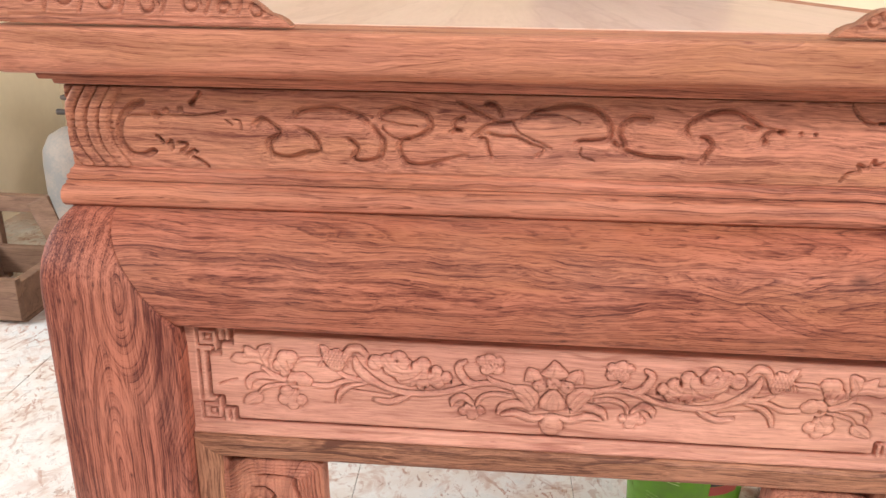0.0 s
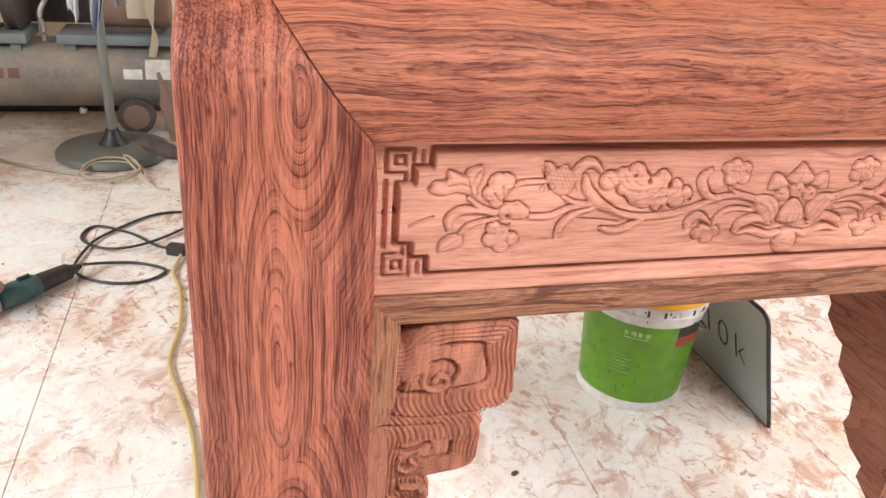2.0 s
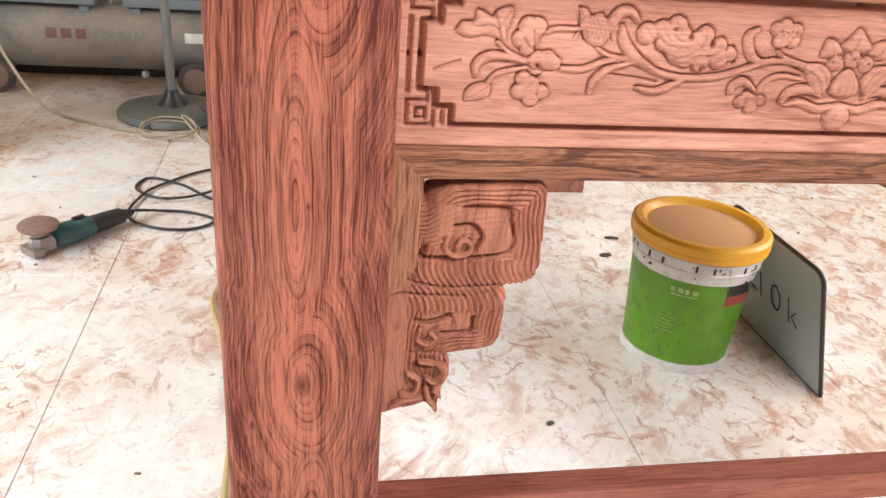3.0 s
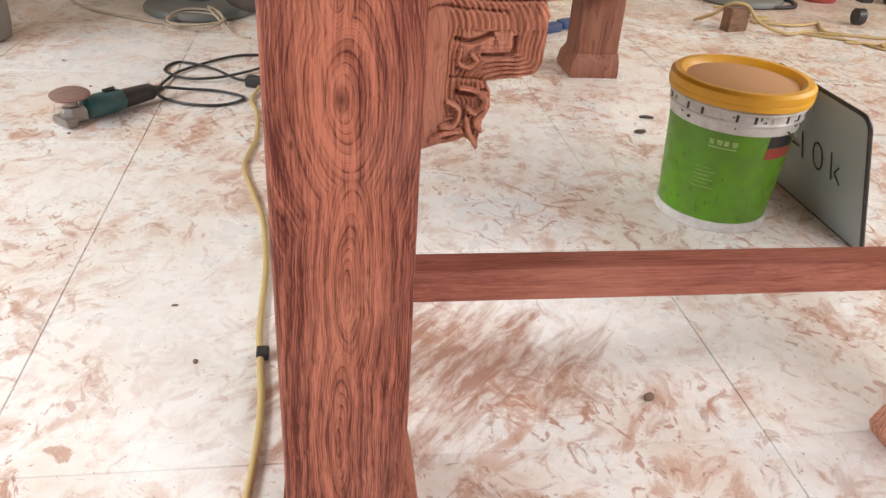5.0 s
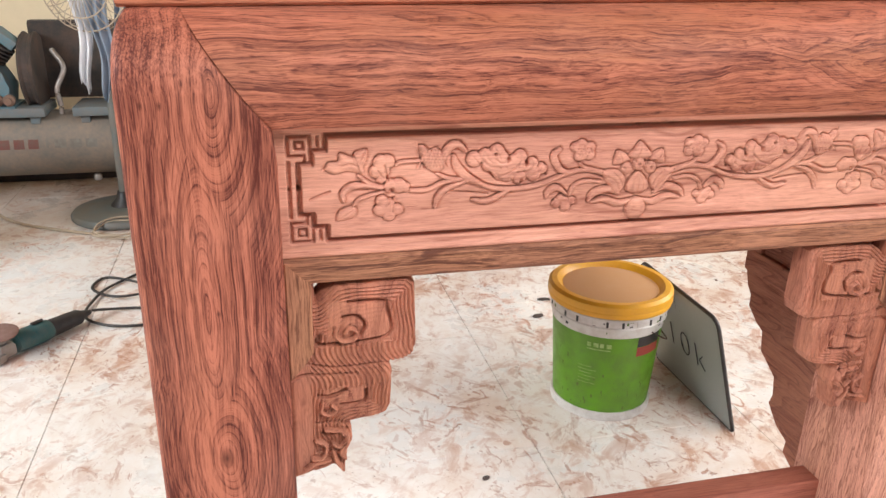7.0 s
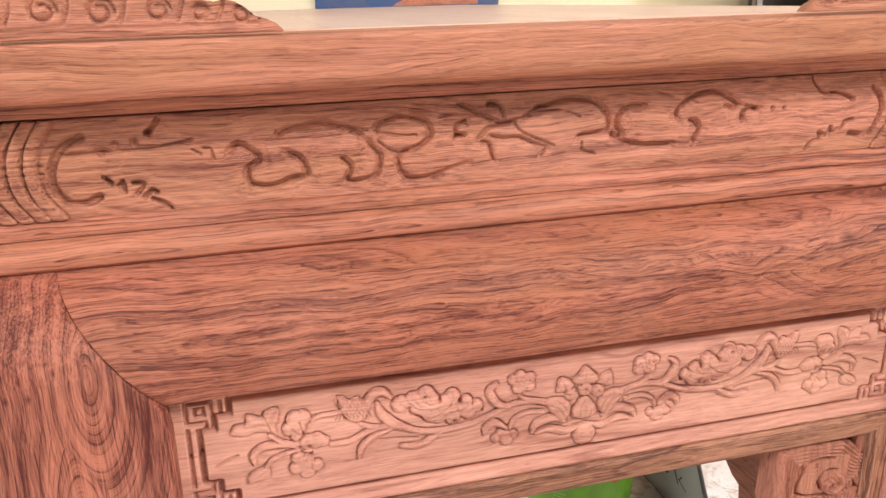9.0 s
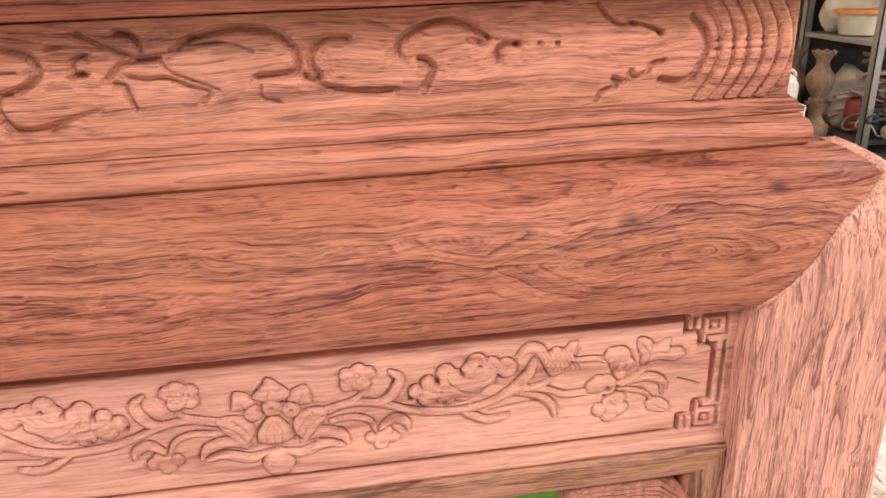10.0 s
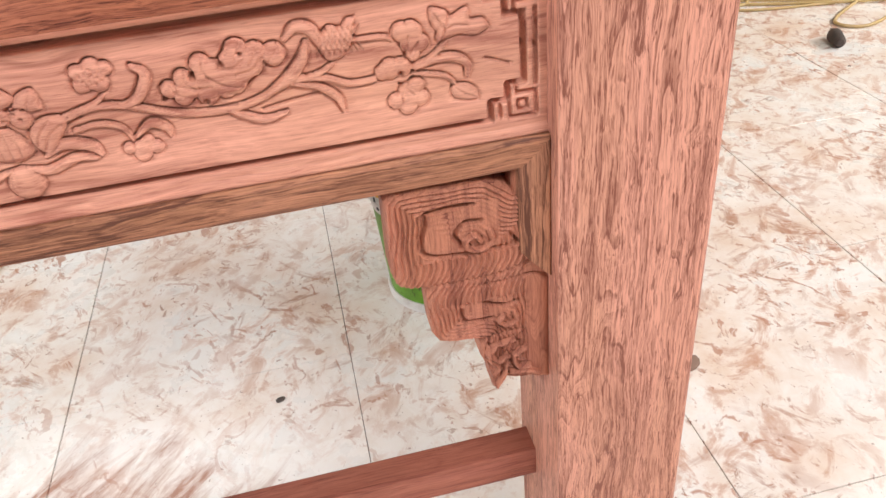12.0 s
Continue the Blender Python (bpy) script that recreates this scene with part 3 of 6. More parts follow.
floor = tagged(part("floor", box(X0, X1, Y0, Y1, -0.10, -0.004), grout_mat), "dusty grouted floor under cream tiles", "floor", kind="structure")
# The ceiling is unseen; its gap is cut only for the added lamp.
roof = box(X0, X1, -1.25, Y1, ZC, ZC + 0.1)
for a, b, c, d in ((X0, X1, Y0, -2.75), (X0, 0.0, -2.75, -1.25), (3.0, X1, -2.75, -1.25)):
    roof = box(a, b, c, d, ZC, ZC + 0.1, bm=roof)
ceiling = tagged(part("ceiling", roof, ceil_mat), "unseen dull grey workshop ceiling with a gap added for a lamp", "ceiling", kind="structure")
tagged(part("wall_north", box(-2.75, 2.12, 4.5, 4.7, -0.1, ZC), cream_wall), "cream painted plaster wall", "wall", kind="structure")
tagged(part("wall_north_east", box(2.12, X1, Y1, Y1 + 0.2, -0.1, ZC), cream_wall), "cream painted plaster wall of the recess", "wall", kind="structure")
tagged(part("wall_recess", box(1.92, 2.12, 4.7, Y1 + 0.2, -0.1, ZC), cream_wall), "cream painted plaster return wall", "wall", kind="structure")
for nm, (a, b, c, d) in {"wall_west_far": (-2.75, -2.6, 2.7, 4.5), "wall_west_return": (X0, -2.75, 2.7, 2.85), "wall_west_near": (X0 - 0.2, X0, Y0, -2.4), "wall_east_far": (X1, X1 + 0.2, 3.7, Y1 + 0.2), "wall_east_near": (X1, X1 + 0.2, Y0, -2.4)}.items():
    tagged(part(nm, box(a, b, c, d, -0.1, ZC), cream_wall), "cream wall beside the wide doorway", "wall", kind="structure")
for nm, (a, b, c, d) in {"wall_west_lintel": (X0 - 0.2, X0, -2.4, 2.85), "wall_east_lintel": (X1, X1 + 0.2, -2.4, 3.7), "wall_south_lintel": (X0, X1, Y0 - 0.2, Y0)}.items():
    tagged(part(nm, box(a, b, c, d, 3.45, ZC), cream_wall), "cream lintel over the wide doorway", "wall", kind="structure")
ground = tagged(part("ground", box(-60, 60, -60, 60, -0.22, -0.12), plain("pale_concrete", (0.42, 0.40, 0.37), 0.9, dirt=0.5, scale=0.8)), "pale concrete yard outside the workshop", "ground", kind="structure")

# ---------------------------------------------------------------- the altar table

CX = 0.046
table = thing("altar_table", (CX, 1.8, 0), "unfinished reddish rosewood altar table with carved friezes and brackets", "table")
YB = 2.885                      # far end of the legs

# curved shoulder: (height, how far inside the outer face)
SHOULDER = [(1.105, 0.078), (1.101, 0.062), (1.095, 0.045), (1.086, 0.029), (1.074, 0.016), (1.060, 0.007), (1.045, 0.002), (1.028, 0.0), (1.012, 0.002), (1.000, 0.006), (0.992, 0.010)]
FRONT = 0.724


def shoulder(z):
    zs = [p[0] for p in SHOULDER][::-1]
    os = [p[1] for p in SHOULDER][::-1]
    return float(np.interp(z, zs, os))


def mitre(z, right=False):
    """How far the joint of leg and rail runs out over the leg from the panel's corner."""
    if right:
        out = float(np.interp(z, [0.992, 1.007, 1.042, 1.063, 1.074, 1.081, 1.105], [0, 0.022, 0.050, 0.072, 0.094, 0.112, 0.125]))
        return min(out, 0.149 - 0.5 * shoulder(z) - 0.017)
    t = min(max((z - 0.992) / 0.113, 0), 1)
    return 0.082 * (t ** 0.92)


def leg(name, xo, xi, yo, yi, side_swell, material, label):
    """A leg from the outer corner (xo, yo) to the inner (xi, yi), with its shoulder and flared foot."""
    sx, sy = (1 if xi > xo else -1), (1 if yi > yo else -1)
    secs = []
    zs = [0.080, 0.16, 0.35, 0.55, 0.72, 0.86, 0.96] + [p[0] for p in SHOULDER[::-1]]
    for z in zs:
        o = shoulder(z) if z > 1.028 else 0.0
        lower = 0.004 * (1 - min(z, 0.9) / 0.9)
        fy = yo + sy * (o - lower - 0.004)
        fx = xo + sx * (o * side_swell)
        ix = xi - sx * (mitre(z, sx < 0) if z > 0.992 else 0.0) + sx * (0.003 if z < 0.99 else 0.0)
        iy = yi - sy * (mitre(z) * 0.6 if z > 0.992 else 0.0)
        r = 0.013
        corner = [(fx + sx * r * (1 - math.sin(a)), fy + sy * r * (1 - math.cos(a))) for a in [math.pi / 2 * k / 4 for k in range(5)]]
        ring = [(ix, fy + sy * 0.003), (ix - sx * 0.003, fy)] + corner[0:1] + corner[1:] + [(fx, iy), (ix, iy)]
        secs.append([(x, y, z) for x, y in ring])
    lg = part("leg", loft(secs), material, table, label, smooth=40)
    foot = []
    for z, f in ((0.0, 0.026), (0.018, 0.031), (0.056, 0.024), (0.076, 0.010), (0.084, 0.005)):
        a, b, c, d = xo - sx * 0.004, xi + sx * f, yo - sy * (0.004 + f * 0.2), yi + sy * f
        foot.append([(a, c, z), (b, c, z), (b, d, z), (a, d, z)])
    part("foot", loft(foot), material, lg, smooth=35)
    return lg


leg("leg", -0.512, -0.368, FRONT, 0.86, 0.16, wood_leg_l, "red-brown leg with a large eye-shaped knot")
leg("leg", 0.607, 0.458, FRONT, 0.86, 0.5, wood_leg_r, "pale reddish leg with fine straight pores")
leg("leg", -0.512, -0.368, YB, 2.74, 0.16, wood_back, "")
leg("leg", 0.607, 0.458, YB, 2.74, 0.5, wood_back, "")


def end_rail(fy, by, sy, label):
    """The broad curved rail under the mouldings, mitred into both legs."""
    secs = []
    for z, o in SHOULDER[::-1]:
        y = fy + sy * o
        xs = np.linspace(-0.3675 - mitre(z), 0.4575 + mitre(z, True), 9)
        secs.append([(x, y, z) for x in xs] + [(xs[-1], by, z), (xs[0], by, z)])
    part("top_rail", loft(secs), wood_apron, table, label, smooth=40)


end_rail(FRONT - 0.003, 0.80, 1, "curved top rail with wavy dark grain")
end_rail(YB + 0.003, 2.80, -1, "")

# mouldings, waist and top, each a stack round the carcase
WX0, WX1, WY0, WY1 = -0.500, 0.514, 0.815, 2.79


def ring_mould(name, profile, material, label="", grow=(1, 1, 1, 1)):
    """profile: (how far outside the waist, height); the left, right, front and back sides grow by their own share."""
    secs = []
    for o, z in profile:
        a, b, c, d = WX0 - o * grow[0], WX1 + o * grow[1], WY0 - o * grow[2], WY1 + o * grow[3]
        secs.append([(a, c, z), (b, c, z), (b, d, z), (a, d, z)])
    return part(name, loft(secs), material, table, label, smooth=28)


ring_mould("carcase", [(-0.010, 0.996), (-0.010, 1.105)], wood_side)
ring_mould("lower_moulding", [(0.021, 1.104), (0.024, 1.107), (0.026, 1.114), (0.025, 1.121), (0.021, 1.1265), (0.016, 1.1285), (0.016, 1.131)], wood_mould, "lower moulding with looped grain", (0.35, 0.6, 1, 1))
ring_mould("moulding_fillet", [(0.010, 1.131), (0.0125, 1.132), (0.0125, 1.1365), (0.009, 1.138), (0.007, 1.1425), (0.003, 1.1445), (0.003, 1.146)], wood_mould, "", (0.5, 1, 1, 1))
ring_mould("waist_core", [(-0.012, 1.146), (-0.012, 1.236)], wood_waist)
ring_mould("upper_fillet", [(0.004, 1.2355), (0.010, 1.237), (0.012, 1.242), (0.024, 1.2435), (0.026, 1.248), (0.026, 1.2505)], wood_mould, "", (0.6, 1, 1, 1))
ring_mould("top_slab", [(0.032, 1.2505), (0.042, 1.2515), (0.050, 1.255), (0.0555, 1.261), (0.058, 1.269), (0.058, 1.2945), (0.056, 1.2975), (0.053, 1.2985)], wood_slab, "thick top edge with sweeping diagonal grain", (0.9, 1.5, 1, 1))
top = part("tabletop", box(WX0 + 0.03, WX1 + 0.01, WY0 + 0.035, WY1 - 0.03, 1.28, 1.3005, 0.001, 1), wood_top, table, "sanded tabletop boards paled by a painted sheen")


# carved waist frieze
def carved_frieze():
    f = Relief((WX0 - CX) * 1000, (WX1 - CX) * 1000, -44, 44, 1.0)
    G = f.groove
    # ribbed ends, with a double line across the ribs
    for side, ribs in ((1, (-500, -513, -527, -541)), (-1, (-398, -411, -425, -439, -453))):
        for x in ribs:
            f.ridge([(side * (x + 12), 44), (side * (x - 2), 20), (side * (x - 6), 0), (side * (x - 2), -22), (side * (x + 12), -44)], 5.4, 1.7, moat=1.0)
        x0 = min(abs(x) for x in ribs)
        for v in (-2, 5):
            G([(-side * (x0 - 4), v), (-side * (x0 + 52), v)], 1.5, 0.8)
    # the big hooks that close the ribs
    for pts in ([(-462, 28), (-474, 23), (-485, 11), (-490, -4), (-488, -18), (-479, -29), (-465, -31), (-453, -26)], [(373, 26), (382, 16), (387, 3), (384, -10), (376, -24), (363, -28), (348, -25)]):
        G(pts, 4.6, 1.7)
    for u, v, r in ((-447, 14, 6), (-435, 19, 4.5), (-419, 21, 4.5), (-406, 28, 5), (222, 11, 4), (240, 10, 3.5), (255, 10, 3), (345, 14, 4), (322, 22, 3.5)):
        f.dot(u, v, r, 1.2)
    # claws
    for pts in ([(-397, 40), (-403, 32), (-408, 28)], [(-448, -9), (-442, -15)], [(-436, -17), (-432, -23), (-433, -14)], [(-422, -26), (-417, -21), (-416, -17), (-424, -16)], [(-416, -30), (-409, -24), (-405, -26)], [(-409, -32), (-399, -37), (-394, -42)],
                [(289, 41), (295, 32), (303, 25), (312, 22), (322, 23), (338, 18), (345, 14)], [(349, -9), (339, -11), (334, -19), (323, -21), (320, -16), (315, -25), (305, -21), (308, -28), (297, -31), (290, -38)]):
        G(pts, 3.0, 1.5)
    # scrolls: one flank steep, the other dished
    for pts in ([(-340, 0), (-338, 7), (-330, 12), (-320, 6), (-313, 0), (-316, -7), (-323, -11), (-324, -20), (-318, -27), (-301, -30), (-283, -24), (-273, -23), (-269, -19), (-274, -6), (-283, 0), (-294, 4)],
                [(-298, 15), (-286, 23), (-271, 25), (-254, 27), (-233, 22), (-219, 15), (-215, 9)],
                [(-213, 9), (-205, 0), (-199, -7), (-199, -17), (-204, -28), (-220, -32), (-231, -29), (-227, -18), (-233, -10), (-239, -8)],
                [(-202, 11), (-199, 22), (-178, 29), (-162, 25), (-152, 21), (-147, 10), (-151, 3), (-161, -3), (-174, -7), (-181, -12), (-180, -21), (-175, -29), (-167, -34), (-146, -33), (-108, -22)],
                [(-57, 12), (-39, 26), (-21, 32), (-3, 35), (16, 34), (30, 29), (39, 20), (44, 11), (42, 0), (29, -3), (13, -4), (7, -9)],
                [(87, 20), (81, 23), (66, 23), (56, 14), (54, 4), (59, -5), (57, -11)],
                [(46, -4), (57, -11), (78, -18), (105, -21), (124, -20)], [(143, -22), (148, -12), (151, -5), (146, 2), (137, 4)],
                [(129, 1), (123, 10), (125, 18), (139, 28), (157, 33), (175, 32), (188, 24), (197, 17), (192, 13), (181, 17)],
                [(207, -3), (204, 5), (211, 11), (227, 11)]):
        f.dished(pts, 4.4, 1.6, 11.0)
    # thin leaf and flower lines
    for pts in ([(-481, 13), (-424, 14), (-395, 15), (-370, 20)], [(-370, 10), (-364, 6)], [(-361, 11), (-355, 10), (-353, 2)], [(-200, 14), (-172, 9), (-163, 9)], [(-199, 5), (-188, -4), (-170, -8)], [(-224, 20), (-210, 17)], [(-36, 23), (-9, 23), (10, 16)], [(14, -11), (14, -19), (28, -24)], [(197, 17), (215, 14)], [(-60, 14), (-57, 9), (-49, 2), (-28, -7), (-18, -12)]):
        G(pts, 1.9, 0.9)
    for pts in ([(-119, 38), (-105, 30), (-90, 22), (-73, 14), (-60, 14)], [(-109, 21), (-121, 15), (-121, 7), (-114, 6)], [(-102, -2), (-95, 5), (-87, 11), (-68, 14), (-56, 17)], [(-97, -3), (-88, -4), (-85, -14), (-80, -26)], [(-88, 3), (-72, -1), (-55, -1), (-39, -8), (-26, -13), (-34, -23)], [(-127, 2), (-119, 5), (-112, 5)], [(-91, 33), (-84, 36), (-75, 31), (-71, 19)]):
        f.dished(pts, 3.2, 1.3, 8.0)
    swell = 1.5
    return f.mesh("frieze", lambda u, v, h: (CX + u / 1000, WY0 - 0.003 - swell * 0.001 * (1 - (v / 46) ** 2) - 0.0046 * h, 1.1905 + v / 1000), 0.006)


part("carved_frieze", carved_frieze(), wood_waist, table, "shallow carved frieze of scrolls, leaves and ribbed ends")


# carved lotus panel
def carved_panel():
    f = Relief(-417, 417, -71, 75, 0.9)
    R, G, O, C = f.ridge, f.groove, f.outline, f.scallops
    f.h += 3.6 * np.clip((f.V - 66) / 5, 0, 1) + 1.0 * np.clip((-63 - f.V) / 4, 0, 1)
    for s in (1, -1):
        def S(p):
            return [(s * q[0], *q[1:]) for q in p]
        # one sunk frame line, stepping in round a key fret at each corner
        for t in (1, -1):
            def q(p):
                return [(s * u, t * v + 4) for u, v in p]
            G(q([(0, 58), (-361, 58), (-361, 42), (-376, 42), (-376, 28), (-390, 28), (-390, 0)]), 3.4, 2.6, False)
            G(q([(-377, 46), (-377, 58), (-400, 58), (-400, 37), (-383, 37), (-383, 30)]), 2.2, 1.4, False)
            G(q([(-392, 52), (-384, 52), (-384, 44), (-392, 44), (-392, 52)]), 1.9, 1.5, False)
            G(q([(-369, 56), (-369, 47)]), 2.4, 1.3, False)
            G(q([(-400, 30), (-400, 0)]), 2.6, 1.5, False)
        # vine and stems
        R(S([(-270, -2), (-251, -2), (-231, 6), (-204, 8), (-186, -1), (-163, -6), (-134, -5), (-113, 0), (-86, 10), (-63, 12), (-42, 5)]), 2.4, 1.2, 0.2, 1.1)
        for p, w in (([(-327, 17), (-315, 8), (-300, 3)], 1.8), ([(-333, -16), (-324, -8), (-300, -2)], 1.5), ([(-287, 27), (-280, 30), (-257, 31)], 1.6), ([(-241, 16), (-229, 10), (-207, 7)], 1.7), ([(-74, 20), (-67, 15), (-43, 9)], 1.6), ([(-85, -17), (-79, -6), (-65, -1), (-47, -3)], 1.8)):
            R(S(p), w, 1.0, 0.2, 1.0)
        # curled leaves
        for p, w in (([(-343, -11), (-344, -2), (-335, 5), (-320, 6), (-302, 2)], 3.4), ([(-209, 40), (-217, 47), (-227, 45), (-233, 35), (-236, 23)], 4.2), ([(-223, 35), (-218, 22), (-205, 9), (-190, 2)], 4.6), ([(-243, -22), (-239, -10), (-227, 0), (-207, 6)], 3.0), ([(-200, -16), (-183, -19), (-167, -12), (-158, -6)], 2.8), ([(-99, 38), (-106, 32), (-104, 23), (-96, 13), (-85, 10)], 4.0), ([(-112, -18), (-110, -11), (-100, -7), (-88, -15)], 3.4), ([(-60, -24), (-54, -16), (-37, -12), (-22, -18)], 4.2), ([(-56, -26), (-41, -24), (-21, -30), (-6, -26)], 3.4)):
            R(S(p), w, 1.5, 0.75, 1.15)
        for p in ([(-379, -7), (-367, -2), (-358, 1)], [(-227, -5), (-204, -7), (-183, -10)], [(-55, 8), (-40, 2), (-30, -10)]):
            G(S(p), 1.7, 0.7)
        # ragged corner leaf and its veins
        O(S([(-363, 25), (-358, 32), (-348, 33), (-346, 42), (-333, 37), (-330, 42), (-318, 45), (-319, 32), (-322, 27), (-321, 19), (-329, 21), (-340, 23), (-352, 20)]), 1.3, 3.0, 1.0)
        for p in ([(-346, 29), (-336, 31), (-328, 28)], [(-332, 40), (-328, 30), (-326, 22)], [(-320, 42), (-326, 32)]):
            G(S(p), 1.2, 0.7)
        O(S([(-351, -32), (-350, -24), (-342, -18), (-331, -18), (-331, -27), (-340, -31)]), 1.3, 3.0, 1.0)
        G(S([(-349, -30), (-340, -25), (-333, -20)]), 1.0, 0.6)
        # orchid
        C(S([(-302, -12, 6.2), (-304, -23, 6.8), (-294, -28, 7.4), (-285, -23, 6.2), (-294, -16, 6.2), (-296, -20, 9)]), 1.2, 2.0, 1.1)
        C(S([(-302, 30, 8.5), (-295, 31, 7.4), (-308, 21, 6.8), (-302, 13, 5.7), (-302, 22, 9)]), 1.3, 2.0, 1.2)
        C(S([(-292, 4, 7.4), (-283, 4, 8.0), (-277, 2, 5.7)]), 1.6, 3.0, 1.1)
        for p in ([(-299, 28), (-297, 18), (-295, 11)], [(-306, 22), (-300, 14)], [(-288, -8), (-298, -18)], [(-290, -10), (-290, -24)]):
            G(S(p), 1.3, 0.7)
        f.dot(s * -291, 0, 3.2, 1.9)
        # seed pod with crossed cuts
        O(S([(-261, 48), (-255, 47), (-250, 42), (-241, 44), (-233, 35), (-234, 25), (-239, 18), (-249, 20), (-256, 28), (-259, 37)]), 1.5, 3.0, 1.0)
        for k in range(-3, 4):
            G(S([(-247 + k * 4 - 5, 23), (-247 + k * 4 + 4, 42)]), 0.9, 0.5, False)
            G(S([(-247 + k * 4 + 5, 23), (-247 + k * 4 - 5, 42)]), 0.9, 0.5, False)
        # peony with drilled pits
        C(S([(-199, 30, 8.5), (-186, 33, 8.0), (-173, 37, 8.5), (-146, 31, 7.4), (-156, 21, 9.1), (-131, 23, 6.2), (-120, 16, 6.2), (-129, 10, 7.4), (-146, 8, 8.0), (-181, 24, 8.5), (-167, 15, 10.2), (-172, 26, 14), (-152, 20, 13), (-133, 15, 9), (-160, 12, 9)]), 1.4, 2.2, 1.5)
        for u, v, r in ((-160, 29, 3.2), (-138, 23, 3.2), (-144, 3, 3.2), (-175, 35, 2.4), (-115, 10, 2.4)):
            f.dot(s * u, v, r, 1.9)
        for p in ([(-202, 34), (-196, 28), (-192, 22)], [(-188, 38), (-184, 31), (-180, 26)], [(-177, 43), (-172, 35), (-170, 30)], [(-148, 36), (-146, 28), (-150, 20)], [(-133, 27), (-132, 20), (-138, 14)], [(-121, 20), (-124, 13), (-132, 9)], [(-160, 8), (-152, 5), (-142, 7)], [(-186, 20), (-180, 14), (-172, 12)]):
            G(S(p), 1.1, 0.45)
        for p in ([(-190, 30), (-182, 22), (-170, 20)], [(-176, 30), (-168, 25), (-158, 27)], [(-170, 10), (-158, 14), (-148, 22)], [(-150, 14), (-138, 14), (-128, 18)], [(-180, 14), (-172, 8), (-160, 6)]):
            G(S(p), 1.6, 0.6)
        # scabious
        C(S([(-81, 39, 5.1), (-73, 42, 5.7), (-62, 39, 5.1), (-63, 30, 6.2), (-75, 29, 6.2), (-71, 35, 10)]), 1.0, 2.0, 1.2)
        for k in range(14):
            a = 2.4 * k
            f.dot(s * (-70 + 2.6 * math.sqrt(k) * math.cos(a)), 35 + 2.2 * math.sqrt(k) * math.sin(a), 1.7, 0.7)
        # small hanging flower
        C(S([(-99, -26, 5.1), (-88, -30, 6.2), (-80, -24, 4.5), (-94, -20, 4.5), (-90, -25, 7)]), 1.1, 2.0, 1.0)
        # outer lotus petals
        O(S([(-32, 17), (-31, 27), (-28, 33), (-17, 29), (-12, 22), (-20, 17)]), 1.4, 2.6, 1.1)
        O(S([(-46, 9), (-33, 11), (-19, 6), (-16, -8), (-26, -17), (-40, -2)]), 1.6, 3.0, 1.0)
        G(S([(-40, 4), (-30, -2), (-24, -12)]), 1.3, 0.6)
        G(S([(-32, 8), (-24, 0), (-20, -8)]), 1.3, 0.6)
        for p in ([(-27, 30), (-24, 24), (-22, 19)], [(-50, -21), (-38, -16), (-26, -18)], [(-46, -26), (-34, -27), (-22, -31)], [(-101, 33), (-102, 24), (-96, 16)], [(-219, 29), (-212, 18), (-203, 10)], [(-338, 2), (-326, 4), (-312, 3)]):
            G(S(p), 1.0, 0.45)
    O([(-15, 27), (-6, 37), (-1, 43), (8, 36), (15, 28), (9, 22), (-5, 22)], 1.5, 2.8, 1.1)
    C([(-15, 12, 7.4), (0, 16, 8.0), (15, 12, 7.4)], 1.2, 2.6, 0.8)
    for k in range(11):
        f.dot(-19 + 3.8 * k, 10 + 7 * ((k * 2) % 3) / 2 + 3 - 0.02 * (k - 5) ** 2, 2.0, 1.0)
    O([(-14, -15), (-13, -5), (0, 8), (13, -5), (14, -15), (0, -20)], 1.9, 4.0, 1.2)
    for p in ([(-6, -14), (-6, -5), (-1, 4)], [(6, -14), (6, -5), (1, 4)], [(0, -17), (0, 2)], [(-3, 26), (-1, 33), (-1, 40)]):
        G(p, 1.0, 0.5)
    C([(1, -37, 13.1)], 1.7, 4.0, 1.1)
    return f.mesh("panel", lambda u, v, h: (CX + u / 1000, 0.7495 - 0.0058 * h, 0.9185 + v / 1000), 0.010)


part("carved_panel", carved_panel(), wood_panel, table, "pale panel carved with lotus, peonies and vines in a fret border")

# rail and side strips round the opening: an ovolo bead
def bead(y):
    return [(0.0, y + 0.004), (0.004, y), (0.022, y + 0.001), (0.030, y + 0.006), (0.033, y + 0.016)]


rail_top, rail_x0, rail_x1 = 0.8475, -0.367, 0.457
for nm, along in (("bottom_rail", 0), ("side_strip", -1), ("side_strip", 1)):
    secs = []
    prof = bead(0.739)
    for end_ in (0, 1):
        sec = []
        for o, y in prof:
            if along == 0:
                sec.append((rail_x0 + o if end_ == 0 else rail_x1 - o, y, rail_top - o))
            else:
                x = rail_x0 + o if along < 0 else rail_x1 - o
                sec.append((x, y, rail_top - o if end_ == 0 else 0.697 + 1.1 * o))
        o = prof[-1][0]
        if along == 0:
            sec += [(rail_x0 + o if end_ == 0 else rail_x1 - o, 0.775, rail_top - o), (rail_x0 if end_ == 0 else rail_x1, 0.775, rail_top)]
        else:
            x = rail_x0 + o if along < 0 else rail_x1 - o
            xo = rail_x0 if along < 0 else rail_x1
            sec += [(x, 0.775, sec[-1][2]), (xo, 0.775, sec[0][2])]
        secs.append(sec)
    part(nm, loft(secs), wood_rail if along == 0 else wood_rail_up, table, "golden-brown bead rail under the panel" if along == 0 else "", smooth=30)
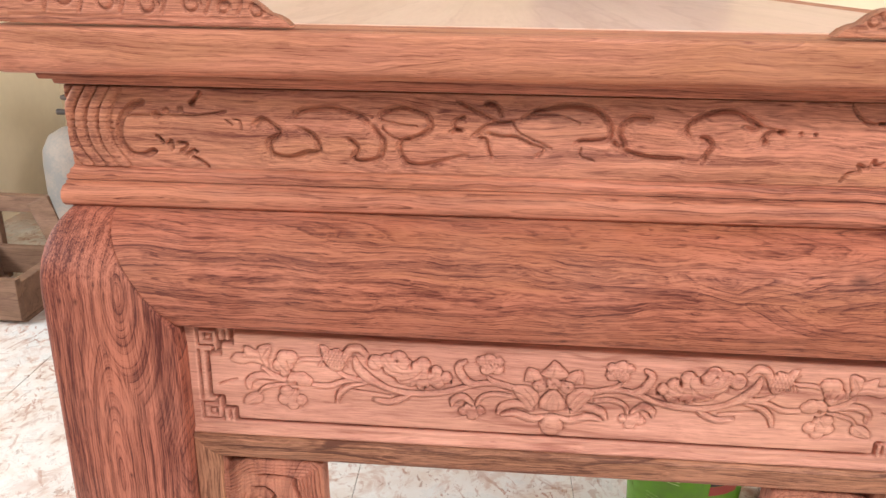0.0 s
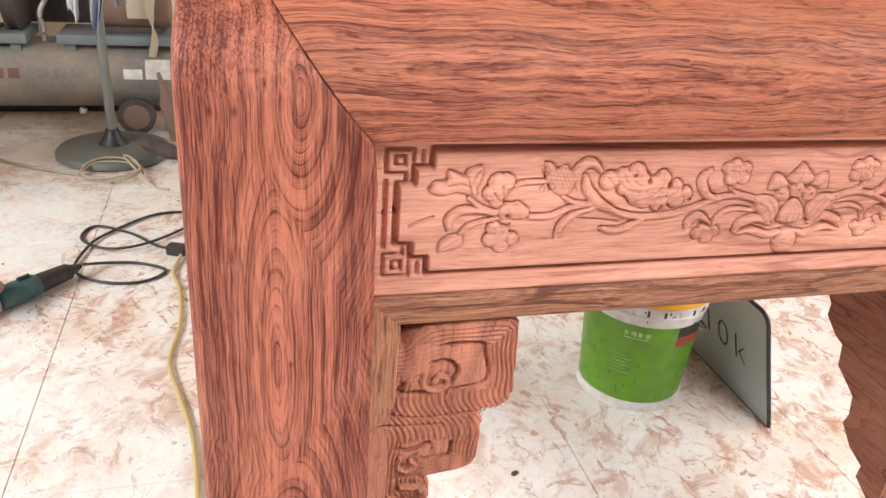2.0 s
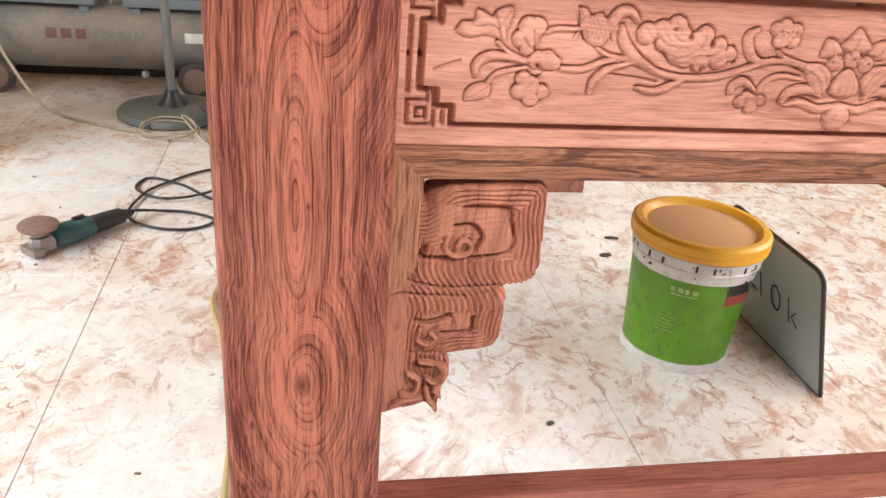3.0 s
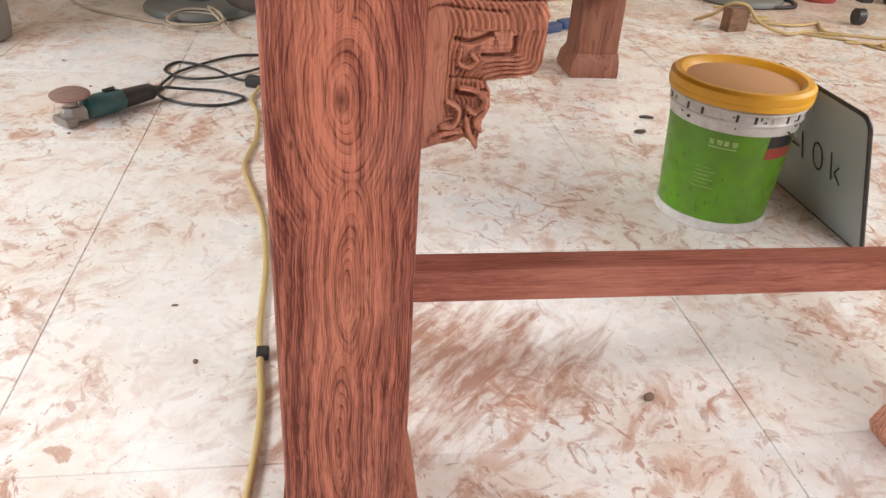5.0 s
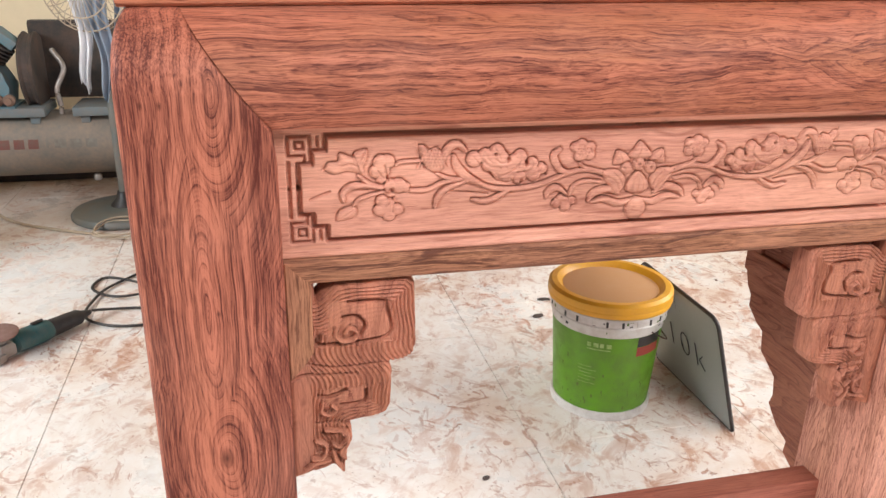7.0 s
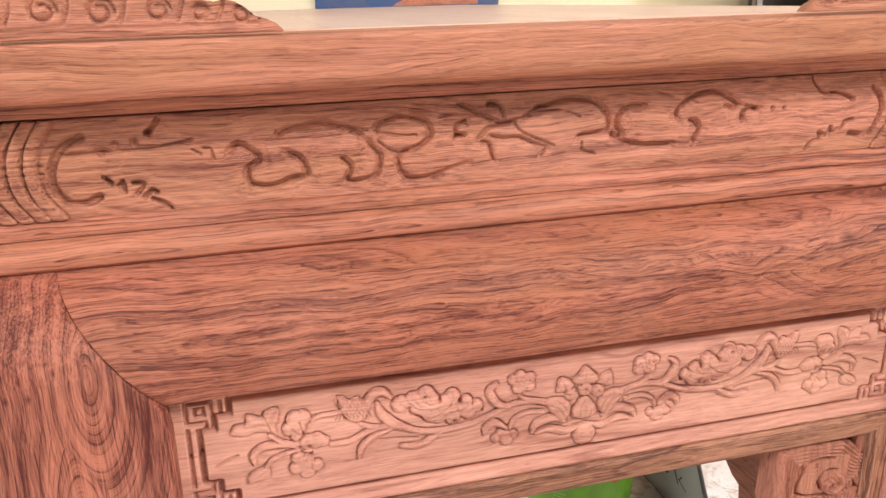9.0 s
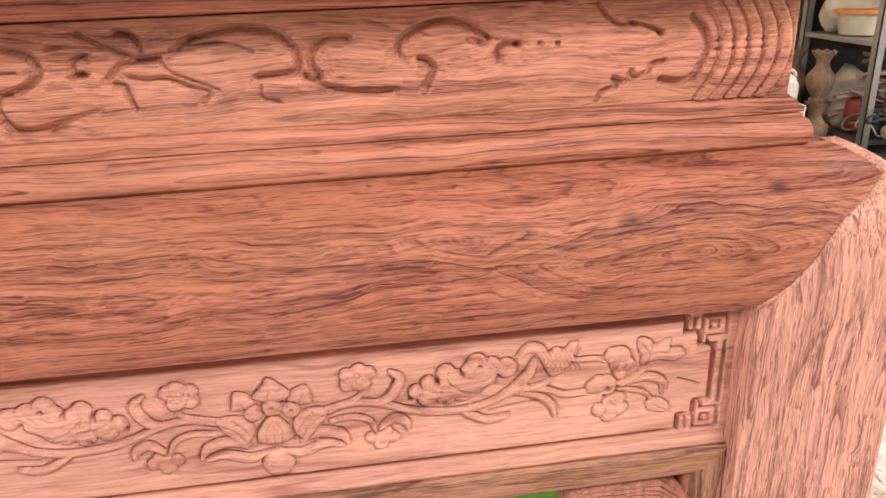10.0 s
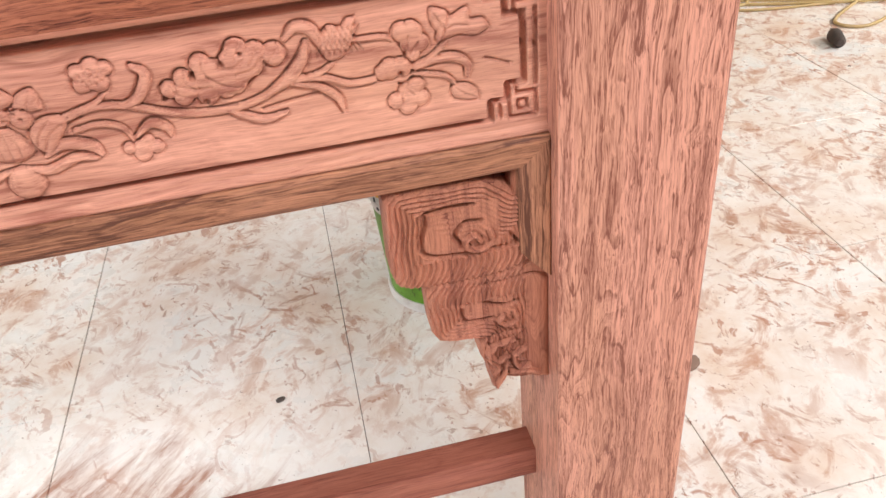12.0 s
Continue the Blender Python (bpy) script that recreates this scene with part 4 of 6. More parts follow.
part("panel_lip", box(-0.3665, 0.4565, 0.7455, 0.76, 0.8475, 0.8515, 0.001, 1), wood_panel, table)


# carved corner brackets
def bracket_mesh(side):
    """The stepped bracket: u from the leg inwards, v down from the rail, in mm."""
    poly = [(0, -10), (34, -10), (34, -54), (41, -46), (57, -37), (139, -33), (149, -42), (151, -118), (147, -133), (136, -139), (117, -141), (122, -152), (120, -198), (114, -209), (98, -214), (66, -217), (72, -228), (73, -243), (66, -258), (64, -272), (62, -291), (55, -279), (48, -276), (38, -280), (24, -283), (10, -288), (0, -290)]
    f = Relief(-2, 156, -296, -6, 1.05)
    ins = inside(poly, f.U, f.V)
    closed = poly + poly[:1]
    full = (slice(None), slice(None))
    d, _ = f.distance(closed, full)
    # worn, etched ridges that follow the outline
    wav = 2.0 * np.sin(f.U / 19) * np.cos(f.V / 17) + 0.8 * np.sin(f.U / 9 + f.V / 7)
    core = ((np.abs(f.U - 84) < 36) & (np.abs(f.V + 82) < 26)) | ((np.abs(f.U - 66) < 26) & (np.abs(f.V + 180) < 12))
    band = np.where(core, 0.25, 1.0) * (f.U > 26)
    slant = np.where((f.V < -112) & (f.V > -166), f.U * 0.75 + 9 * np.sin((f.V + 140) / 15), d + wav)
    ripple = np.sin(slant * 2 * np.pi / 4.6)
    f.h += 0.85 * np.sign(ripple) * np.abs(ripple) ** 0.7 * band
    f.h += 4.5 * np.sqrt(np.clip(1 - (1 - np.clip(d / 9, 0, 1)) ** 2, 0, 1))
    for p in ([(72, -58), (112, -60), (116, -68), (116, -104), (40, -109), (37, -98)], [(65, -77), (80, -76), (90, -87), (84, -100)], [(34, -176), (48, -178), (66, -171)], [(60, -191), (84, -190), (90, -184), (90, -174)], [(38, -226), (52, -228), (64, -226)]):
        f.groove(p, 3.2, 4.0)
    f.ridge([(58, -86), (56, -98), (66, -106), (78, -103), (80, -94), (72, -90), (67, -96)], 3.2, 6.5, 0.1, 1.6)
    f.ridge([(38, -186), (36, -197), (46, -202), (54, -196), (49, -190)], 3.0, 6.2, 0.1, 1.6)
    for p in ([(40, -222), (56, -226), (66, -236), (58, -248), (48, -242)], [(66, -244), (58, -256), (64, -266)], [(28, -236), (40, -244), (36, -260), (24, -262)], [(48, -252), (52, -268), (60, -282)], [(14, -275), (28, -268), (44, -266)]):
        f.ridge(p, 3.6, 6.8, 0.2, 2.0)
    # step between the two tiers and over the hooked foot
    for p in ([(14, -128), (30, -134), (60, -140), (112, -139)], [(4, -152), (18, -146), (40, -148), (80, -150)], [(30, -212), (60, -214)]):
        f.groove(p, 2.4, 2.0)
    nv, nu = f.h.shape
    keep = ins[:-1, :-1] | ins[:-1, 1:] | ins[1:, :-1] | ins[1:, 1:]
    U, V = f.U.copy(), f.V.copy()
    out = ~ins
    if out.any():
        best = np.full(U.shape, 1e9)
        for (ax, ay), (bx, by) in zip(closed, closed[1:]):
            t = np.clip(((f.U - ax) * (bx - ax) + (f.V - ay) * (by - ay)) / ((bx - ax) ** 2 + (by - ay) ** 2 + 1e-9), 0, 1)
            px, py = ax + t * (bx - ax), ay + t * (by - ay)
            dd = np.hypot(f.U - px, f.V - py)
            w = out & (dd < best)
            best[w], U[w], V[w] = dd[w], px[w], py[w]
        f.h[out] = 0
    idx = np.arange(nv * nu).reshape(nv, nu)
    quads = np.stack([idx[:-1, :-1], idx[:-1, 1:], idx[1:, 1:], idx[1:, :-1]], -1)[keep]
    used = np.unique(quads)
    remap = -np.ones(nv * nu, int)
    remap[used] = np.arange(len(used))
    quads = remap[quads]
    u, v, h = U.ravel()[used], V.ravel()[used], f.h.ravel()[used]
    x = (-0.367 + u / 1000) if side < 0 else (0.457 - u / 1000)
    front = np.stack([x, 0.7565 - 0.0018 * h, 0.847 + v / 1000], -1)
    back = front.copy()
    back[:, 1] = 0.784
    n = len(used)
    count = {}
    for qd in quads.tolist():
        for a, b in zip(qd, qd[1:] + qd[:1]):
            count[(a, b)] = 1
    faces = quads.tolist() + (quads[:, ::-1] + n).tolist()
    faces += [[b, a, a + n, b + n] for a, b in count if (b, a) not in count]
    if side > 0:
        faces = [fc[::-1] for fc in faces]
    me = mesh_of("bracket", np.concatenate([front, back]).tolist(), faces)
    bm = bmesh.new()
    bm.from_mesh(me)
    bmesh.ops.remove_doubles(bm, verts=bm.verts[:], dist=0.00005)
    return bm


part("carved_bracket", bracket_mesh(-1), wood_bracket, table, "stepped corner bracket carved with keys and scrolls", smooth=50)
part("carved_bracket", bracket_mesh(1), wood_bracket, table, "stepped corner bracket carved with keys and scrolls", smooth=50)

# stretchers
part("stretcher", box(-0.372, 0.462, 0.802, 0.843, 0.338, 0.383, 0.003), wood_stretch, table, "planed square stretcher")
part("stretcher", box(-0.372, 0.462, 2.757, 2.798, 0.338, 0.383, 0.003), wood_stretch, table)

# deep long sides: board, bottom rail, stiles with sunk panels, seen from inside
for sx, xi, xo in ((1, 0.520, 0.590), (-1, -0.455, -0.500)):
    a, b = min(xi, xo), max(xi, xo)
    lo, hi = min(xi, xo + sx * 0.014), max(xi, xo + sx * 0.014)
    outer = [(xo + sx * (0.014 - o * (0.5 if sx > 0 else 0.16)), z) for z, o in SHOULDER[:8]] + [(xo + sx * 0.014, 0.90), (xo + sx * 0.010, 0.644), (xo, 0.640), (xi, 0.640), (xi, 1.104)]
    part("side_apron", loft([[(x, y, z) for x, z in outer] for y in (0.858, 2.742)]), wood_side, table, "deep side apron with rough unfinished inner face")
    c, d = (xi - 0.022, xi) if sx > 0 else (xi, xi + 0.022)
    part("side_rail", box(c, d, 0.858, 1.135, 0.612, 0.655, 0.003), wood_side, table)
    for y in (0.858, 1.095):
        part("side_stile", box(c, d, y, y + 0.040, 0.655, 1.0, 0.003), wood_side, table)
    part("side_panel", box(c + 0.008 * (sx > 0), d - 0.008 * (sx < 0), 0.898, 1.095, 0.655, 1.0, 0.001), wood_side, table)
    for y0, sy in ((0.860, 1), (2.740, -1)):
        prof = [(0, 0.655), (0.285, 0.640), (0.290, 0.612), (0.276, 0.575), (0.262, 0.560), (0.262, 0.538), (0.232, 0.515), (0.212, 0.508), (0.206, 0.470), (0.170, 0.448), (0.158, 0.440), (0.152, 0.405), (0.158, 0.385), (0.128, 0.355), (0.096, 0.342), (0.098, 0.318), (0.060, 0.296), (0, 0.285)]
        e, g = (xi - 0.006, xi + 0.028) if sx > 0 else (xi - 0.028, xi + 0.006)
        part("side_bracket", loft([[(x, y0 + sy * u, z) for u, z in prof] for x in (e, g)]), wood_side, table, "stepped side bracket left rough inside")


# low carved gallery standing on the top's corners
def gallery(name_label, x0, x1, y, flip, material):
    g = Relief(0, (x1 - x0) * 1000, 0, 62, 1.5)
    L = (x1 - x0) * 1000
    s = g.U if not flip else L - g.U
    topline = np.interp(s, [0, 6, 14, 22, 30, 38, 46, 56, 72, 90, 120, 150, 190, 230, L], [1.0, 7, 11, 13, 20, 25, 27, 25, 29, 34, 38, 46, 50, 60, 61])
    for k, (u, v, r) in enumerate(((33, 15, 8), (66, 17, 7), (98, 20, 10), (142, 20, 11), (184, 22, 11), (226, 26, 12), (262, 28, 12))):
        uu = u if not flip else L - u
        pts = [(uu + r * math.cos(a) * (1 - a / 14), v + r * math.sin(a) * (1 - a / 14)) for a in [0.7 * j for j in range(13)]]
        g.groove(pts, 2.2, 2.6)
        g.groove([(uu + 14, 12), (uu + 18, 22), (uu + 20, 34)], 2.2, 2.0)
    g.groove([(20, 7), (L - 20, 7)], 1.4, 1.2, False)
    g.V = np.minimum(g.V, topline)
    me = g.mesh("gallery", lambda u, v, h: (x0 + u / 1000, y - 0.0018 * h, 1.3022 + v / 1000), 0.016)
    return part("gallery", me, material, table, name_label)


gallery("low carved gallery with scrolls on the top edge", -0.541, -0.238, 0.770, True, wood_waist)
gallery("low carved gallery with scrolls on the top edge", 0.285, 0.585, 0.770, False, wood_waist)
gallery("", -0.541, -0.238, 2.80, True, wood_waist)
gallery("", 0.285, 0.585, 2.80, False, wood_waist)


# the upper carcase stands a little out of level
for ob in table.children:
    if ob.name.startswith(("carved_panel", "carved_bracket", "bottom_rail", "side_strip", "panel_lip", "stretcher", "foot")):
        continue
    n = len(ob.data.vertices)
    co = np.empty(n * 3)
    ob.data.vertices.foreach_get("co", co)
    co = co.reshape(-1, 3)
    co[:, 2] += 0.0135 * np.clip((co[:, 0] + 0.45) / 1.0, 0, 1.1) * np.clip((co[:, 2] - 0.975) / 0.11, 0, 1)
    ob.data.vertices.foreach_set("co", co.ravel())
    ob.data.update()

# ---------------------------------------------------------------- things near the table


def at_place(bm, place, turn=0.0, rx=0.0, ry=0.0):
    return moved(bm, pose(*place, rx, ry, turn))


def bucket(place, turn, lid=True, label="", r0=0.131, r1=0.152, h=0.335):
    """A paint bucket with collar ribs, label patches and wire handle."""
    t = thing("paint_bucket", place, label, "bucket", turn=turn)
    L = lambda bm: at_place(bm, place, turn)
    rad = lambda z: r0 + (r1 - r0) * z / h
    part("body", L(lathe([(r0 - 0.012, 0.0), (r0 - 0.002, 0.001), (r0 + 0.003, 0.006), (r0 + 0.003, 0.020), (r0, 0.024), (rad(0.255), 0.255)], 48)), green, t, "green printed plastic with scratches", smooth=40)
    part("foot_ring", L(lathe([(r0 - 0.01, 0.0005), (r0 + 0.0055, 0.001), (r0 + 0.0065, 0.016), (r0 + 0.0035, 0.024)], 48)), white_pl, t, smooth=40)
    col = [(rad(0.25) - 0.01, 0.252), (rad(0.255) + 0.0015, 0.253), (rad(0.27) + 0.0015, 0.274), (rad(0.28) + 0.006, 0.277), (rad(0.28) + 0.006, 0.281), (rad(0.29) + 0.003, 0.284), (rad(0.30) + 0.003, 0.300), (rad(0.31) + 0.008, 0.303), (rad(0.31) + 0.008, 0.308), (rad(0.32) + 0.003, 0.312), (rad(h) + 0.003, h)]
    part("collar", L(lathe(col, 48)), white_pl, t, "dirty white plastic collar", smooth=35)
    for k in range(24):
        a = k * 2 * math.pi / 24
        part("collar_tab", L(moved(box(-0.003, 0.003, -0.002, 0.003, 0.284, 0.301, 0.0008, 1), pose(0, 0, 0, 0, 0, math.degrees(a)) @ pose(0, -rad(0.29) - 0.003, 0))), black_pl if k % 3 else white_pl, t)
    crng = random.Random(11)
    for k in range(46):
        a, z = crng.uniform(0, 360), crng.uniform(0.256, 0.300)
        w, h_ = crng.uniform(0.0015, 0.006), crng.uniform(0.002, 0.012)
        part("collar_stain", L(moved(box(-w, w, -0.0012, 0.002, z, z + h_, 0.0006, 1), pose(0, 0, 0, 0, 0, a) @ pose(0, -rad(z) - 0.0022, 0))), black_pl if k % 2 else scuff, t)
    if lid:
        part("lid", L(lathe([(rad(h) - 0.005, h - 0.02), (rad(h) + 0.011, h - 0.022), (rad(h) + 0.013, h - 0.012), (rad(h) + 0.0115, h - 0.008), (rad(h) + 0.013, h - 0.004), (rad(h) + 0.012, h + 0.010), (rad(h) + 0.004, h + 0.017), (rad(h) - 0.010, h + 0.017), (rad(h) - 0.020, h + 0.009), (rad(h) - 0.024, h + 0.003), (0.10, h + 0.002)], 56)), yellow, t, "yellow snap-on lid", smooth=35)
        part("lid_dust", L(lathe([(0.0005, h + 0.004), (0.08, h + 0.0055), (rad(h) - 0.026, h + 0.0035)], 40, False)), lid_dust, t, "sawdust settled in the lid", smooth=60)

    def patch(a0, a1, z0, z1, mat, nm, off=0.0008):
        n = max(4, int((a1 - a0) / 4))
        rows = []
        for z in (z0, z1):
            rows.append([((rad(z) + off) * math.cos(radians(a0 + (a1 - a0) * i / n)), (rad(z) + off) * math.sin(radians(a0 + (a1 - a0) * i / n)), z) for i in range(n + 1)])
        verts = rows[0] + rows[1]
        part(nm, moved(bm_from(verts, [(i, i + 1, n + 2 + i, n + 1 + i) for i in range(n)]), pose(*place, 0, 0, turn)), mat, t)

    patch(274, 306, 0.195, 0.222, red_paint, "red_label")
    patch(274, 306, 0.223, 0.252, black_pl, "black_label")
    for k, w in enumerate((4, 5, 4, 5)):
        patch(222 + k * 6.5, 222 + k * 6.5 + w, 0.222, 0.234, pale_print, "pale_mark", 0.0012)
    patch(222, 246, 0.214, 0.217, pale_print, "pale_mark", 0.0012)
    for k in range(6):
        patch(214, 214 + 14 + 5 * (k % 2), 0.16 - 0.010 * k, 0.1612 - 0.010 * k, pale_print, "pale_mark", 0.0012)
    srng = random.Random(int(place[0] * 1000))
    for k in range(34):
        a, z = srng.uniform(185, 300), srng.uniform(0.03, 0.2)
        patch(a, a + srng.uniform(0.5, 1.8), z, z + srng.uniform(0.002, 0.014), scuff, "scuff_mark", 0.0010)
    ring = [((rad(0.28) + 0.013) * math.cos(a), (rad(0.28) + 0.013) * math.sin(a), 0.268 - 0.075 * math.sin((a - radians(285)) / radians(130) * math.pi) ** 1.0) for a in [radians(285 + 13 * k) for k in range(11)]]
    part("handle", L(tube(ring, 0.0022, 6, 4)), dark_iron, t, "thin wire handle", smooth=60)
    return t


def bm_from(verts, faces):
    bm = bmesh.new()
    vs = [bm.verts.new(v) for v in verts]
    for f in faces:
        bm.faces.new([vs[i] for i in f])
    return bm


bucket((0.507, 1.682, 0.0), 4, True, "green paint bucket with dusty yellow lid standing on tiles")

# leaning grey board with a hand-written note
BOARD = thing("leaning_board", (0.772, 1.62, 0), "grey coated board with rounded corners leaning on the bucket", "board")
bl, bh, bt = 0.40, 0.345, 0.009
bm = bmesh.new()
outline = []
for cx_, cy_, a0 in ((bl - 0.03, bh - 0.03, 0), (0.03, bh - 0.03, 90), (0.004, 0.004, 180), (bl - 0.004, 0.004, 270)):
    r = 0.03 if cy_ > 0.1 else 0.004
    outline += [(cx_ + r * math.cos(radians(a0 + k * 18)), cy_ + r * math.sin(radians(a0 + k * 18))) for k in range(6)]
lean = Matrix(((0, -0.285, 0.958, 0.772), (1, 0, 0, 1.438), (0, 0.958, 0.285, 0.002), (0, 0, 0, 1)))
part("sheet", moved(loft([[(u, v, w) for u, v in outline] for w in (0.0, bt)]), lean), grey_board, BOARD, smooth=30)
rim = [(u, v, bt / 2) for u, v in outline]
part("edge_band", moved(tube(rim + rim[:1], 0.0052, 6, 1), lean), black_pl, BOARD, "black edge band")


def note(text, u, v, size):
    c = bpy.data.curves.new("note", "FONT")
    c.body, c.size, c.extrude, c.offset = text, size, 0.0003, -0.003
    tmp = bpy.data.objects.new("tmp_note", c)
    scene.collection.objects.link(tmp)
    dep = bpy.context.evaluated_depsgraph_get()
    me = bpy.data.meshes.new_from_object(tmp.evaluated_get(dep))
    bpy.data.objects.remove(tmp)
    bm = bmesh.new()
    bm.from_mesh(me)
    # written on the side that faces the bucket: reads from low to far
    m = Matrix(((0, -0.285, -0.958, 0.772), (-1, 0, 0, 1.438 + u), (0, 0.958, -0.285, 0.002 + v), (0, 0, 0, 1)))
    part("note", moved(bm, Matrix.Translation((-0.0016 - 0.298 * v, 0, -0.001)) @ m), dark_ink, BOARD, "hand-written black marks")


for ch, u in (("1", 0.285), ("0", 0.215), ("k", 0.140)):
    note(ch, u, 0.130, 0.115)
for ch, u in (("1", 0.25), ("1", 0.225), (".", 0.195)):
    note(ch, u, 0.265, 0.06)


# angle grinder with its cable
def grinder():
    p = (-1.165, 2.235, 0.0)
    t = thing("angle_grinder", p, "teal and black angle grinder lying disc up on the tiles", "power tool")
    d = Vector((0.155, 0.165, 0)).normalized()
    ang = math.degrees(math.atan2(d.y, d.x))
    M = pose(-1.165, 2.225, 0.0, 0, 0, ang)

    def along(profile, z=0.036, seg=20, squash=0.9):
        return moved(loft([[(x, r * math.cos(a), z + r * squash * math.sin(a)) for a in [2 * math.pi * k / seg for k in range(seg)]] for x, r in profile]), M)

    part("motor_body", along([(0.035, 0.026), (0.04, 0.034), (0.075, 0.037), (0.13, 0.036), (0.15, 0.034), (0.155, 0.030)]), teal, t, "teal plastic motor housing", smooth=40)
    part("grip", along([(0.155, 0.028), (0.165, 0.031), (0.215, 0.029), (0.255, 0.027), (0.268, 0.018), (0.30, 0.008)], 0.034), black_pl, t, "black rubber grip", smooth=40)
    part("gear_head", moved(loft([[(x * w, y * w, z) for x, y in ((0.034, -0.028), (0.034, 0.028), (-0.02, 0.03), (-0.04, 0.012), (-0.04, -0.012), (-0.02, -0.03))] for z, w in ((0.008, 0.65), (0.014, 0.85), (0.042, 0.85), (0.052, 0.7))]), M), alu, t, "worn aluminium gear head", smooth=30)
    part("spindle", moved(lathe([(0.017, 0.056), (0.017, 0.068), (0.012, 0.070), (0.012, 0.082)], 20), M), alu, t, smooth=40)
    part("sanding_disc", moved(lathe([(0.012, 0.084), (0.044, 0.084), (0.052, 0.087), (0.054, 0.091), (0.050, 0.094), (0.012, 0.092)], 36), M @ pose(0, 0, 0, 4, -3, 0)), sand_disc, t, "worn brown sanding disc", smooth=40)
    part("guard", moved(box(-0.045, -0.008, -0.036, 0.036, 0.006, 0.030, 0.006), M), alu, t, smooth=40)
    part("switch", along([(0.10, 0.006), (0.135, 0.006)], 0.073), black_pl, t)
    pts = [(-0.955, 2.452, 0.034), (-0.90, 2.50, 0.012), (-0.80, 2.50, 0.006), (-0.715, 2.44, 0.006), (-0.78, 2.372, 0.006), (-0.90, 2.385, 0.007), (-0.985, 2.47, 0.008), (-0.97, 2.62, 0.010), (-0.93, 2.72, 0.008), (-0.80, 2.87, 0.007), (-0.69, 2.90, 0.006), (-0.62, 2.85, 0.006), (-0.68, 2.74, 0.010), (-0.80, 2.62, 0.014), (-0.91, 2.60, 0.014), (-1.0, 2.70, 0.007), (-0.97, 2.80, 0.006), (-0.85, 2.72, 0.012), (-0.76, 2.62, 0.010), (-0.71, 2.575, 0.016)]
    part("cable", tube(pts, 0.0048, 8, 6), black_pl, t, "looped black rubber cable", smooth=60)
    part("plug", moved(box(-0.018, 0.042, -0.02, 0.02, 0.0, 0.034, 0.006), pose(-0.70, 2.57, 0.0, 0, 0, -20)), black_pl, t, "black plug", smooth=40)


grinder()


def cord(name, pts, r, mat, label, category="cable"):
    ob = part(name, tube(pts, r, 8, 6), mat, None, "", smooth=60)
    return tagged(ob, label, category)


cord("yellow_cable", [(-0.675, 2.53, 0.012), (-0.69, 2.42, 0.006), (-0.665, 2.30, 0.006), (-0.655, 2.10, 0.006), (-0.672, 1.93, 0.006), (-0.640, 1.78, 0.006), (-0.603, 1.62, 0.006), (-0.585, 1.42, 0.006), (-0.582, 1.2, 0.006), (-0.566, 1.0, 0.006), (-0.573, 0.82, 0.006), (-0.60, 0.6, 0.006), (-0.7, 0.2, 0.006)], 0.0062, yellow_cable, "yellow extension cable running along the floor")
tagged(part("cable_tie", at_place(box(-0.011, 0.011, -0.012, 0.012, 0.0, 0.018, 0.004), (-0.572, 1.135, 0)), black_pl), "black tape wrap on the yellow cable", "tape")


def crumb(place, size, mat, label, turn=0):
    bm = bmesh.new()
    bmesh.ops.create_icosphere(bm, subdivisions=2, radius=1)
    for v in bm.verts:
        k = 1 + 0.35 * noise.noise(v.co * 1.7 + Vector(place) * 9)
        v.co = (v.co.x * size[0] * k, v.co.y * size[1] * k, max(-0.6, v.co.z) * size[2] * k + size[2] * 0.6)
    tagged(part("wood_chip", at_place(bm, place, turn), mat, smooth=60), label, "debris", "chips on the floor")


crumb((0.088, 1.388, 0), (0.011, 0.006, 0.004), dark_iron, "dark chip lying on the tiles", 30)
crumb((0.508, 2.185, 0), (0.022, 0.010, 0.006), dark_iron, "dark wood chip lying on the tiles", 10)
crumb((0.575, 2.31, 0), (0.026, 0.007, 0.006), dark_iron, "dark wood chip lying on the tiles", -10)
crumb((0.082, 0.985, 0), (0.011, 0.008, 0.006), rust, "small brown shaving on the tiles", 40)
crumb((0.92, 1.23, 0), (0.03, 0.02, 0.008), rust, "brown crumb of sawdust on the tiles", 20)
for k in range(14):
    x, y = (random.uniform(-1.6, -0.62), random.uniform(0.9, 3.0)) if k % 2 else (random.uniform(0.8, 2.4), random.uniform(0.6, 3.0))
    crumb((x, y, 0), (random.uniform(0.004, 0.009), random.uniform(0.003, 0.005), 0.002), rust, "small brown shaving on the tiles", random.uniform(0, 180))

# ---------------------------------------------------------------- air compressor by the wall


def ring_x(profile, seg=28):
    """Turns (x, radius) about the x axis."""
    return loft([[(x, r * math.cos(a), r * math.sin(a)) for a in [2 * math.pi * k / seg for k in range(seg)]] for x, r in profile])


